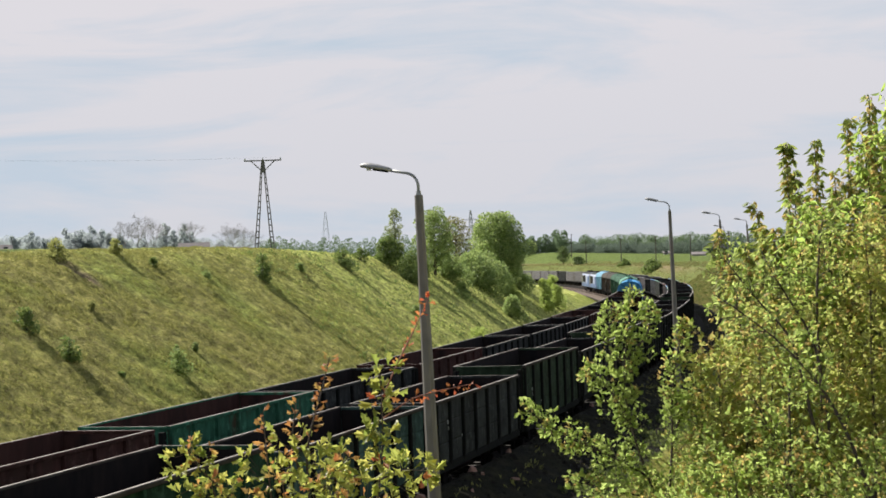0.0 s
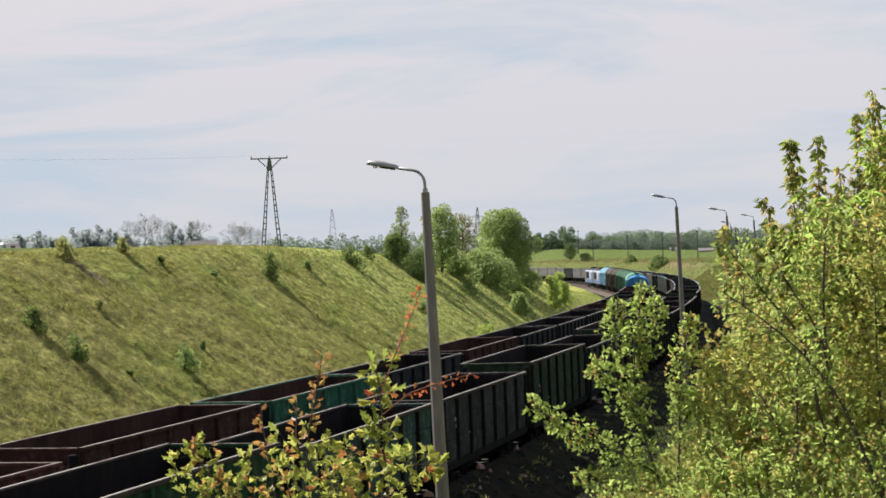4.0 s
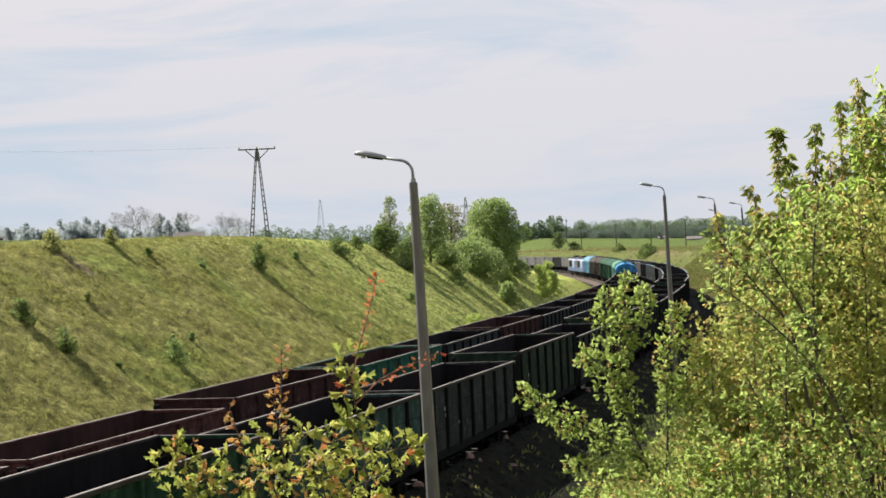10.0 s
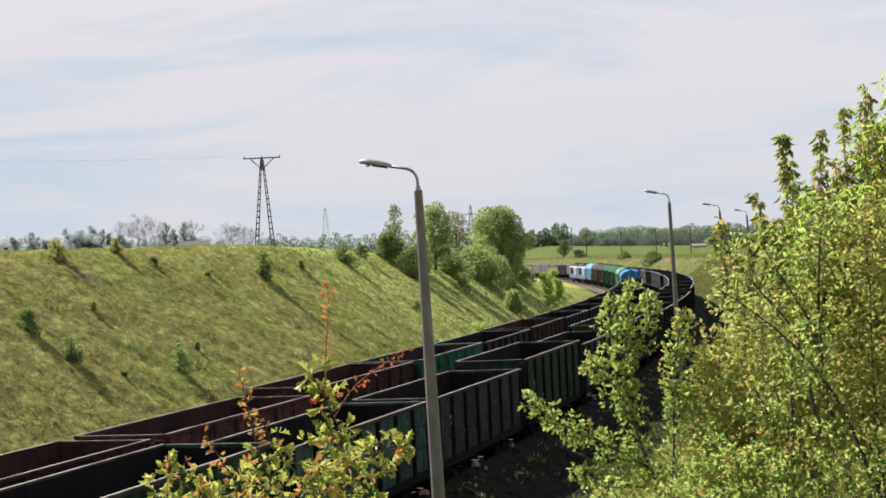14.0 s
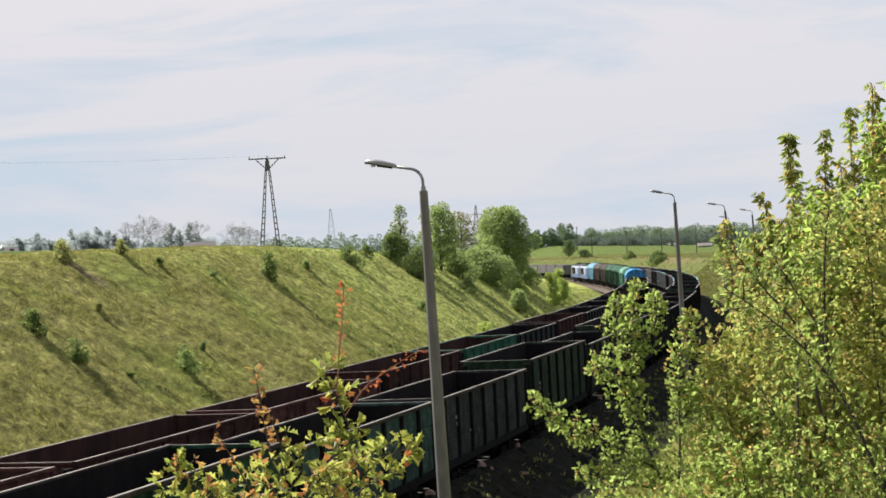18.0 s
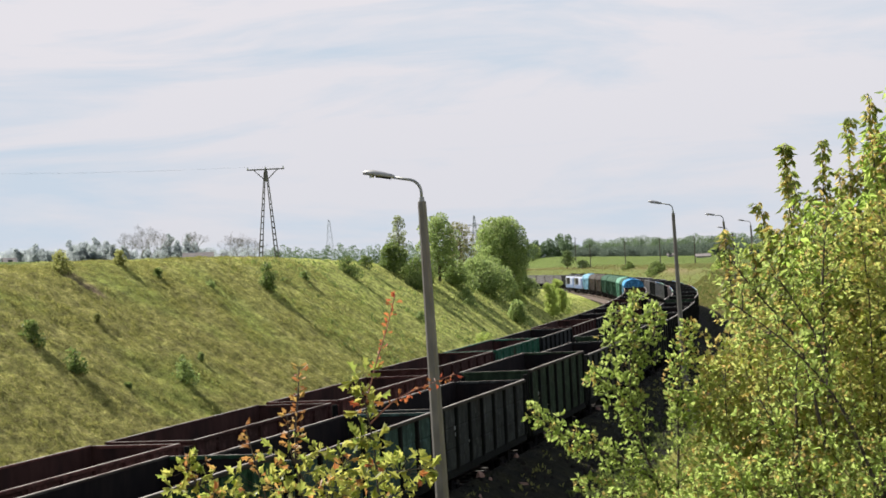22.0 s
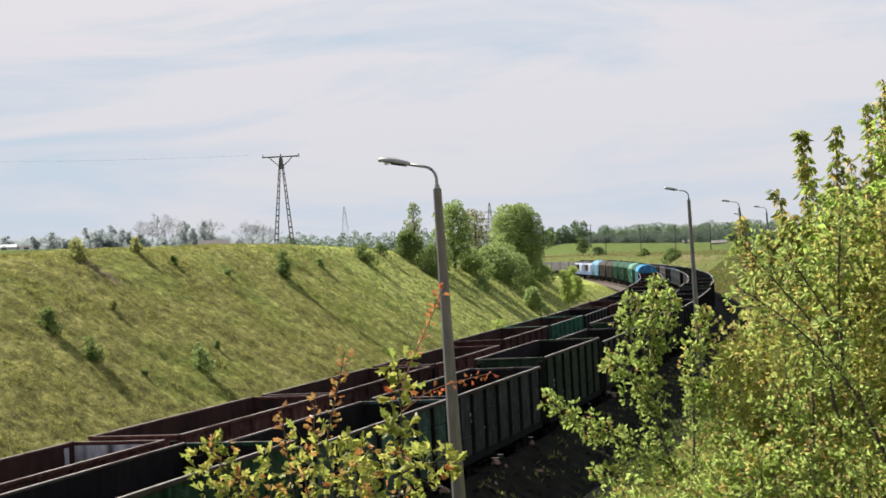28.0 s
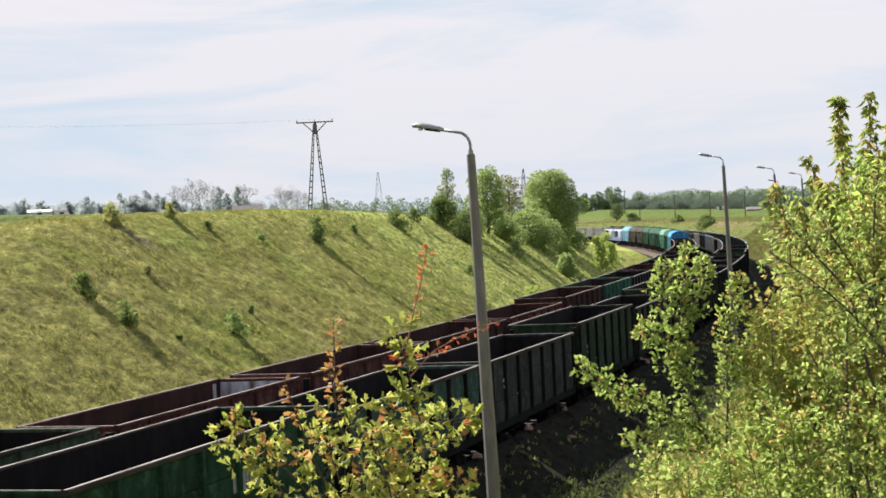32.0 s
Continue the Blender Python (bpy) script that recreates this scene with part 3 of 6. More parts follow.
        part("end_rail", g, [m_end or m_out, m_end or M_RIM], wag, "dark grey end rail" if m_end else "worn end rail, its sunlit top painted paler")
        g = Geo()
        for y in (-hw - 0.05, -hw + 0.28):
            g.tube([(sx * (hl + 0.17), y, z0), (sx * (hl + 0.17), y, high - 0.1)], 0.018, 5)
        for i in range(5):
            z = z0 + 0.2 + i * 0.4
            g.tube([(sx * (hl + 0.17), -hw - 0.05, z), (sx * (hl + 0.17), -hw + 0.28, z)], 0.014, 5)
        part("ladder", g, m_out, wag)
        # corner blocks added to stop sun stripes through the gaps between wagons
        for sy in (-1, 1):
            g = Geo()
            g.box(sx * hl + (0.032 if sx > 0 else -0.36), sx * hl + (0.36 if sx > 0 else -0.032), sy * (hw - 0.09) - 0.075, sy * (hw - 0.09) + 0.075, z0 - 0.2, high - 0.12, c=0.03)
            part("corner_post", g, M_SHADEPOST, wag)
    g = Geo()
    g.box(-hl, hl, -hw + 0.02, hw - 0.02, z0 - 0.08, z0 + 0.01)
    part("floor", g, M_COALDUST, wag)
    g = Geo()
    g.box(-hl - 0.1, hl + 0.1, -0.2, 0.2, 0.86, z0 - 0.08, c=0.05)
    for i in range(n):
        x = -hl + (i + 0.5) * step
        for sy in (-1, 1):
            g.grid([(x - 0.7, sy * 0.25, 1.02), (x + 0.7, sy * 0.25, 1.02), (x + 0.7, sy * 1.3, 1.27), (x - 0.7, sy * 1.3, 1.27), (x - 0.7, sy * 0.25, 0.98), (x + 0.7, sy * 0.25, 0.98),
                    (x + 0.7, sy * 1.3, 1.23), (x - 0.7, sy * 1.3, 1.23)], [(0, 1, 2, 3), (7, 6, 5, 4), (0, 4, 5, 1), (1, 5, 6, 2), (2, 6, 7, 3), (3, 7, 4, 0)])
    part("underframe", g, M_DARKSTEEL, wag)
    for nm, c, r, hf in (("brake_cylinder", (0.9, 0.5, 0.82), 0.18, 0.35), ("air_tank", (-0.9, 0.55, 0.85), 0.15, 0.5)):
        g = Geo()
        g.disc(c, r, hf, 12, "x")
        part(nm, g, M_DARKSTEEL, wag)
    if patch:
        g = Geo()
        g.box(hl - 0.62, hl - 0.36, hw - 0.044, hw - 0.034, z0 + 0.9, high - 0.08)
        part("lime_stain", g, patch, wag, "white crust run down the inner wall")
    for x, z, w, h, num in marks:
        g = Geo()
        for i in range(num):
            xa = x - i * w * 1.35
            g.box(xa - w, xa, -(hw + 0.045), -(hw + 0.037), z, z + h)
        part("marking", g, M_MARK, wag, "faded white painted marks")
    wheels_and_couplers(wag, hl, 4.33)
    return wag


def hopper(label, m_out, m_end, m_roof):
    """A covered grain hopper: ribbed sides, rounded roof, ends that slope in to the platform."""
    wag = thing("hopper_wagon", label, "railway wagon", group="covered hopper wagons")
    hl, hw = 6.6, 1.5
    prof = [(hw, 1.25), (hw, 3.65), (hw * 0.93, 4.05), (hw * 0.72, 4.38), (hw * 0.38, 4.58), (0.0, 4.64)]
    prof = prof + [(-y, z) for y, z in prof[-2::-1]]
    g = Geo()
    for sy in (-1, 1):
        a = [(-hl + 2.1, sy * hw, 1.25), (hl - 2.1, sy * hw, 1.25), (hl, sy * hw, 3.45), (hl, sy * hw, 3.65), (-hl, sy * hw, 3.65), (-hl, sy * hw, 3.45)]
        g.face(a if sy < 0 else a[::-1])
    part("side_wall", g, m_out, wag)
    for sy in (-1, 1):
        for i in range(9):
            x = -hl + 0.08 + i * (2 * hl - 0.16) / 8
            lo = 3.4 if i in (0, 8) else (1.8 if i in (1, 7) else 1.2)
            g = Geo()
            g.box(x - 0.07, x + 0.07, sy * hw, sy * (hw + 0.09), lo, 3.66, c=0.02)
            part("rib", g, m_out, wag)
    for sx in (-1, 1):
        g = Geo()
        top = [(sx * hl, y, z) for y, z in prof[1:-1]]
        g.face(([(sx * hl, hw, 3.45)] + top + [(sx * hl, -hw, 3.45)])[::sx])
        g.face([(sx * hl, hw, 3.45), (sx * hl, -hw, 3.45), (sx * (hl - 2.1), -hw, 1.25), (sx * (hl - 2.1), hw, 1.25)][::-sx])
        part("end_wall", g, m_end, wag)
        g = Geo()
        g.box(sx * (hl - 1.3), sx * (hl + 0.1), -1.45, 1.45, 1.02, 1.18, c=0.03)
        for y in (-1.35, 1.35):
            g.tube([(sx * hl, y, 1.15), (sx * hl, y, 3.5)], 0.05, 6)
        part("end_platform", g, M_DARKSTEEL, wag)
        g = Geo()
        for y in (0.55, 0.95):
            g.tube([(sx * (hl + 0.06), y, 1.15), (sx * (hl + 0.06), y, 4.4)], 0.025, 5)
        for i in range(8):
            g.tube([(sx * (hl + 0.06), 0.55, 1.4 + i * 0.38), (sx * (hl + 0.06), 0.95, 1.4 + i * 0.38)], 0.02, 5)
        part("ladder", g, M_DARKSTEEL, wag)
    g = Geo()
    n = len(prof) - 2
    rows = [(x, y * 1.02, z + 0.012) for x in (-hl - 0.06, hl + 0.06) for y, z in prof[1:-1]]
    g.grid(rows, [(j, j + 1, n + j + 1, n + j) for j in range(n - 1)])
    part("roof", g, m_roof, wag, smooth_it=True)
    for i in range(4):
        g = Geo()
        x = -4.5 + i * 3.0
        g.disc((x, 0, 4.68), 0.33, 0.06, 14, "z")
        part("hatch", g, m_roof, wag)
    g = Geo()
    g.box(-hl, hl, -0.2, 0.2, 0.82, 1.05, c=0.04)
    for x in (-3.0, 0.0, 3.0):
        g.grid([(x - 1.2, -1.2, 1.3), (x + 1.2, -1.2, 1.3), (x + 1.2, 1.2, 1.3), (x - 1.2, 1.2, 1.3), (x - 0.4, -0.5, 0.45), (x + 0.4, -0.5, 0.45), (x + 0.4, 0.5, 0.45), (x - 0.4, 0.5, 0.45)],
               [(0, 4, 5, 1), (1, 5, 6, 2), (2, 6, 7, 3), (3, 7, 4, 0), (7, 6, 5, 4)])
    part("underframe", g, M_DARKSTEEL, wag)
    wheels_and_couplers(wag, hl + 0.1, 5.0)
    return wag


def locomotive():
    """One half of a twin diesel locomotive, cab at its front."""
    lo = thing("locomotive", "blue and white diesel locomotive with dark cab windows", "locomotive", group="twin locomotive")
    hl, hw = 8.2, 1.45
    prof = [(hw, 1.2), (hw, 3.5), (hw * 0.9, 3.95), (hw * 0.6, 4.3), (0, 4.42)]
    prof = prof + [(-y, z) for y, z in prof[-2::-1]]
    n = len(prof)
    g = Geo()
    rows = []
    for x, k in ((-hl, 1.0), (hl - 1.0, 1.0), (hl - 0.35, 0.97), (hl, 0.86)):
        rows += [(x, y * (0.7 + 0.3 * k), 1.2 + (z - 1.2) * k) for y, z in prof]
    g.grid(rows, [(i * n + j, i * n + j + 1, (i + 1) * n + j + 1, (i + 1) * n + j) for i in range(3) for j in range(n - 1)] + [tuple(range(n - 1, -1, -1)), tuple(range(3 * n, 4 * n))])
    part("body", g, M_LOCOWHITE, lo, "pale locomotive body")
    for sy in (-1, 1):
        g = Geo()
        g.box(-hl + 0.2, hl - 1.2, sy * (hw + 0.012) - 0.01, sy * (hw + 0.012) + 0.01, 1.25, 1.95)
        part("side_band", g, M_LOCOBLUE, lo, "deep blue side band")
        g = Geo()
        g.box(-hl + 0.1, -hl + 3.4, sy * (hw + 0.016) - 0.01, sy * (hw + 0.016) + 0.01, 1.3, 3.5)
        part("door", g, M_LOCOBLUE, lo, "deep blue rear door")
        g = Geo()
        g.box(hl - 9.4, hl - 3.8, sy * (hw + 0.016) - 0.01, sy * (hw + 0.016) + 0.01, 2.05, 3.6)
        part("side_panel", g, M_DARKSTEEL, lo, "dark louvred side panel")
        g = Geo()
        g.box(hl - 3.6, hl - 1.1, sy * (hw + 0.022) - 0.012, sy * (hw + 0.022) + 0.012, 1.9, 3.62)
        part("side_window", g, M_GLASS_DARK, lo)
        for i in range(4):
            g = Geo()
            g.box(-1.0 + i * 1.35, -0.1 + i * 1.35, sy * (hw + 0.03) - 0.012, sy * (hw + 0.03) + 0.012, 2.4, 3.1)
            part("side_grille", g, M_DARKSTEEL, lo)
    g = Geo()
    g.box(hl - 0.36, hl - 0.1, -1.05, 1.05, 2.35, 3.45, c=0.05)
    part("windscreen", g, M_GLASS_DARK, lo)
    g = Geo()
    g.box(-hl - 0.03, -hl + 0.1, -1.25, 1.25, 2.3, 3.6, c=0.04)
    part("rear_windscreen", g, M_GLASS_DARK, lo)
    g = Geo()
    n2 = [(y * 1.012, z + 0.012) for y, z in prof if z > 3.9]
    g.grid([(x, y, z) for x in (-hl + 0.1, hl - 1.05) for y, z in n2], [(j, j + 1, len(n2) + j + 1, len(n2) + j) for j in range(len(n2) - 1)])
    part("roof", g, P_DARKGREY, lo, "sooty grey roof", True)
    g = Geo()
    for x in (-5.5, -2.5, 0.5):
        g.disc((x, 0, 4.44), 0.75, 0.08, 20, "z")
    g.box(2.2, 4.2, -0.45, 0.45, 4.3, 4.62, c=0.05)
    part("roof_fan", g, M_DARKSTEEL, lo)
    g = Geo()
    g.box(-hl + 0.3, hl - 0.3, -1.2, 1.2, 0.95, 1.25, c=0.05)
    g.box(-2.0, 2.0, -1.3, 1.3, 0.45, 0.98, c=0.08)
    part("underframe", g, M_DARKSTEEL, lo)
    wheels_and_couplers(lo, hl, 5.2)
    return lo


P_GREEN = paint("faded_green_paint", (0.022, 0.064, 0.036), (0.035, 0.03, 0.018), amount=0.68)
P_TEAL = paint("bright_teal_paint", (0.042, 0.155, 0.095), amount=0.60)
P_GREYGREEN = paint("grey_green_paint", (0.052, 0.095, 0.083), (0.036, 0.028, 0.022), amount=0.64)
P_SAGE = paint("dusty_sage_paint", (0.075, 0.100, 0.062), (0.05, 0.045, 0.035), amount=0.62)
P_DARKGREY = paint("dark_grey_paint", (0.046, 0.050, 0.049), (0.024, 0.019, 0.016), amount=0.62)
P_DKGREEN = paint("dark_green_paint", (0.034, 0.056, 0.033), (0.028, 0.02, 0.014), amount=0.64)
P_RED = paint("red_oxide_paint", (0.125, 0.050, 0.042), (0.075, 0.035, 0.028), amount=0.58)
P_BROWN = paint("dark_red_brown_paint", (0.065, 0.028, 0.024), (0.05, 0.025, 0.02), amount=0.5)
P_LIGHTGREY = paint("pale_grey_paint", (0.24, 0.24, 0.25), (0.20, 0.17, 0.16), amount=0.55)
P_BLUE = paint("blue_wagon_paint", (0.08, 0.20, 0.40), amount=0.6)
P_WHITED = surface("white_scale_crust", (0.70, 0.70, 0.74), (0.30, 0.27, 0.28), 3.0, 0.8, 0.004, (1, 1, 0.25), (0.07, 0.04, 0.035), 1.4)
H_LBLUE = paint("light_blue_hopper_paint", (0.22, 0.42, 0.58), amount=0.68)
H_DARK = paint("sooty_brown_hopper_paint", (0.075, 0.070, 0.065), amount=0.5)
H_DGREEN = paint("bottle_green_hopper_paint", (0.045, 0.105, 0.070), amount=0.6)
H_LGREEN = paint("mint_green_hopper_paint", (0.18, 0.38, 0.29), amount=0.66)
H_GREY = paint("grey_hopper_paint", (0.30, 0.32, 0.26), amount=0.6)
H_OLIVE = paint("olive_hopper_paint", (0.15, 0.19, 0.12), amount=0.6)
H_BLUE = paint("strong_blue_hopper_paint", (0.09, 0.33, 0.64), amount=0.70)
M_LOCOBLUE = surface("locomotive_blue", (0.05, 0.10, 0.26), (0.07, 0.13, 0.32), 2.0, 0.4)
M_LOCOWHITE = surface("locomotive_white", (0.42, 0.45, 0.58), (0.33, 0.36, 0.49), 2.0, 0.5)

PITCH = 13.92
WAGON_LOOKS = {
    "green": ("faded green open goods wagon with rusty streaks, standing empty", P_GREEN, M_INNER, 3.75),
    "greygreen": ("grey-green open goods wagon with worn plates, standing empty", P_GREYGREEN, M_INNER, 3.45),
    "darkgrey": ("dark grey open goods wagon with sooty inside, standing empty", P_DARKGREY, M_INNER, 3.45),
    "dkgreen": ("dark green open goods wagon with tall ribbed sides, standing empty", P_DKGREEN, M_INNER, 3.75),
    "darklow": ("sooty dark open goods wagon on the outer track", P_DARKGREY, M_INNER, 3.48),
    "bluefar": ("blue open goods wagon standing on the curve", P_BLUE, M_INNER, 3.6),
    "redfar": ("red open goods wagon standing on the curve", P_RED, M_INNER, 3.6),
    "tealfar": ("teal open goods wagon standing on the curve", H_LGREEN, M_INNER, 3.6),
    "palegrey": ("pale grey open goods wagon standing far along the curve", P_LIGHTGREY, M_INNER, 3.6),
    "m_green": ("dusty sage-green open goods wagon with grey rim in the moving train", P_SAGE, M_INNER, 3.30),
    "m_redwhite": ("red oxide open goods wagon with white crust inside its end", P_RED, M_INNER_RED, 3.20),
    "m_red": ("red oxide open goods wagon with rust-red inside", P_RED, M_INNER_RED, 3.22),
    "m_brownlow": ("dark red-brown open goods wagon with a low rim, rolling", P_BROWN, M_INNER_RED, 3.2),
    "m_brown": ("dark red-brown open goods wagon, empty, rolling", P_BROWN, M_INNER_RED, 3.46),
    "m_teal": ("bright teal-green open goods wagon with rust-red inside, rolling", P_TEAL, M_INNER_RED, 3.45),
    "m_dark": ("sooty dark open goods wagon in the moving train", P_DARKGREY, M_INNER, 3.40),
}
FIRST = {}


def gondola_like(look_name, m):
    """One more wagon of that look: the first is built, the others are copies of it."""
    if look_name not in FIRST:
        label, a, b, h = WAGON_LOOKS[look_name]
        marks = [(2.0, 2.55, 0.13, 0.42, 8), (4.6, 1.75, 0.07, 0.16, 9)] if look_name == "green" else [(-4.35, 2.62, 0.045, 0.13, 8), (-4.35, 2.40, 0.045, 0.13, 6), (-2.6, 2.0, 0.05, 0.08, 5)] if look_name in ("darkgrey", "dkgreen") else []
        FIRST[look_name] = gondola(label, a, b, h, P_WHITED if look_name == "m_redwhite" else None, marks, M_RIM if look_name in ("tealfar", "bluefar", "redfar", "palegrey") else a if look_name == "green" or look_name.startswith("m_") and look_name != "m_dark" else None, P_DARKGREY if look_name in ("tealfar", "bluefar", "redfar") else None, M_RIMSIDE if look_name in ("green", "greygreen", "darkgrey", "dkgreen", "m_green") else None)
        FIRST[look_name].matrix_world = m
        return FIRST[look_name]
    return copy_thing(FIRST[look_name], m)


def on_track(s, off):
    """The pose of a wagon whose bogies stand 4.5 m before and behind that place on the track."""
    a, b = Vector(bed(s - 4.5, off)), Vector(bed(s + 4.5, off))
    c, d = (a + b) / 2, b - a
    return pose(c.x, c.y, c.z, 0, -math.degrees(math.asin(d.z / d.length)), math.degrees(math.atan2(d.y, d.x)))


STANDING = ["dkgreen", "greygreen", "green", "greygreen", "darkgrey", "dkgreen", "darklow", "dkgreen", "darklow", "darkgrey", "darklow", "darklow", "dkgreen", "darklow", "darkgrey",
            "tealfar", "bluefar", "redfar", "darklow", "tealfar", "bluefar", "darklow", "palegrey", "darkgrey", "palegrey", "palegrey", "darklow", "palegrey", "palegrey", "palegrey",
            "palegrey", "palegrey", "palegrey", "darklow", "palegrey", "palegrey", "palegrey", "palegrey", "palegrey", "palegrey", "palegrey", "palegrey"]
for i, kind_of in enumerate(STANDING):
    gondola_like(kind_of, on_track(20.81 + 6.4 + (i - 2) * PITCH, 0.0))

SPEED = 1.958
MOVING = []   # each vehicle with the place of its middle on the running track at the start
order = ["m_dark", "m_red", "m_green", "m_redwhite", "m_red", "m_brownlow", "m_red", "m_brown", "m_teal", "m_dark", "m_brown", "m_dark", "m_dark", "m_dark", "m_brown", "m_dark", "m_dark",
         "m_dark", "m_brown", "m_dark"]
for i, kind_of in enumerate(order):
    s0 = 27.5 + 6.4 + (i - 7) * PITCH
    MOVING.append((gondola_like(kind_of, on_track(s0, GAP)), s0))
tail = 27.5 - 0.56 + (len(order) - 7) * PITCH
HOPPERS = [(H_LBLUE, H_BLUE, "strong blue covered hopper wagon with a rounded end"), (H_DGREEN, H_GREY, "bottle-green covered hopper wagon with pale grey ends"),
           (H_LGREEN, H_LGREEN, "mint-green covered hopper wagon"), (H_DGREEN, H_DGREEN, "bottle-green covered hopper wagon"),
           (H_DGREEN, H_LGREEN, "bottle-green covered hopper wagon with mint ends"), (H_DGREEN, H_DGREEN, "bottle-green covered hopper wagon"), (H_DARK, H_OLIVE, "sooty brown covered hopper wagon with olive ends"),
           (H_DARK, H_DARK, "sooty brown covered hopper wagon"), (H_LBLUE, H_LBLUE, "light blue covered hopper wagon")]
for i, (a, b, label) in enumerate(HOPPERS):
    s0 = tail + 7.2 + i * 14.72
    h = hopper(label, a, b, H_BLUE if b is H_BLUE else a)
    h.matrix_world = on_track(s0, GAP)
    MOVING.append((h, s0))
head = tail + len(HOPPERS) * 14.72
for i in range(2):
    s0 = head + 8.7 + i * 17.4
    MOVING.append((locomotive() if i == 0 else copy_thing(MOVING[-1][0], on_track(s0, GAP)), s0))
    MOVING[-1][0].matrix_world = on_track(s0, GAP)


# ---- lamps, masts and wires ----
def lamp(at_s, lat, top, reach, lean, turn=0.0):
    """A concrete lamp post with a bent steel arm and a flat lantern over the track."""
    x, y, _ = bed(at_s, lat + math.tan(radians(lean)) * (top + 0.7))
    z = float(land([x], [y])[0]) - 0.15
    h = float(np.interp(at_s, S, HD))
    la = thing("street_lamp", "grey concrete lamp post with a bent arm and flat lantern", "street lamp", pose(x, y, z, 0, 0, 180 - math.degrees(h) + turn) @ pose(0, 0, 0, 0, lean, 0), "lamps along the tracks")
    hp = top - z
    g = Geo()
    ring = [(-1, -0.55), (-0.55, -1), (0.55, -1), (1, -0.55), (1, 0.55), (0.55, 1), (-0.55, 1), (-1, 0.55)]
    rows = [(a * r, b * r, zz) for zz, r in ((0, 0.165), (hp * 0.5, 0.133), (hp - 0.02, 0.090), (hp, 0.08)) for a, b in ring]
    g.grid(rows, [(i * 8 + j, i * 8 + (j + 1) % 8, (i + 1) * 8 + (j + 1) % 8, (i + 1) * 8 + j) for i in range(3) for j in range(8)] + [tuple(range(24, 32))])
    part("post", g, M_CONCRETE, la)
    g = Geo()
    g.tube([(0, 0, hp - 0.05), (0, 0, hp + 0.10)], [0.075, 0.055], 12)
    part("collar", g, M_ZINC, la)
    g = Geo()
    k = reach / 1.45
    pts = [(0, 0, hp + 0.05), (0, 0, hp + 0.22 * k)] + [(0.34 * k - 0.34 * k * math.cos(a), 0, hp + 0.22 * k + 0.34 * k * math.sin(a)) for a in (0.25, 0.5, 0.75, 1.0, 1.2, 1.36)] + [(0.72 * k, 0, hp + 0.65 * k)]
    g.tube(pts, 0.036, 10)
    part("arm", g, M_ZINC, la, smooth_it=True)
    g = Geo()
    xs = [0.66, 0.78, 0.98, 1.16, 1.34, 1.45]
    ws = [0.045, 0.09, 0.13, 0.14, 0.11, 0.04]
    up = [0.05, 0.075, 0.10, 0.11, 0.09, 0.035]
    rows = []
    for xx, w, u in zip(xs, ws, up):
        zc = hp + 0.65 * k + (xx - 0.66) * 0.21 * k
        rows += [(xx * k, w * math.cos(a) * k, zc + (u if math.sin(a) > 0 else 0.045) * math.sin(a) * k) for a in np.linspace(0, 6.2832, 12, endpoint=False)]
    g.grid(rows, [(i * 12 + j, i * 12 + (j + 1) % 12, (i + 1) * 12 + (j + 1) % 12, (i + 1) * 12 + j) for i in range(5) for j in range(12)] + [tuple(range(11, -1, -1)), tuple(range(60, 72))])
    head_ob = part("lantern", g, M_LAMPHEAD, la, "weathered aluminium lantern", True)
    g = Geo()
    zc = hp + 0.65 * k + 0.075
    g.disc((1.24 * k, 0, zc - 0.01), 0.06 * k, 0.035, 12, "z")
    part("lens", g, M_LENS, head_ob)
    g = Geo()
    za = hp + 0.65 * k
    g.grid([(x * k, y * k, za + (x - 0.66) * 0.21 * k + dz * k) for x in (0.76, 1.12) for y in (-0.07, 0.07) for dz in (-0.075, -0.02)], [(0, 1, 3, 2), (4, 6, 7, 5), (0, 4, 5, 1), (2, 3, 7, 6), (0, 2, 6, 4), (1, 5, 7, 3)])
    part("gear_tray", g, M_DARKSTEEL, head_ob, "dark gear tray under the lantern")
    return la


lamp(33.15, 5.66, 9.80, 1.42, 1.1)
lamp(93.70, 4.29, 10.80, 1.42, 1.0)
lamp(133.7, 5.20, 10.95, 1.42, 3.2)
lamp(178.4, 7.53, 11.25, 1.35, 2.0)
lamp(220.0, 6.3, 11.3, 1.35, 2.0)


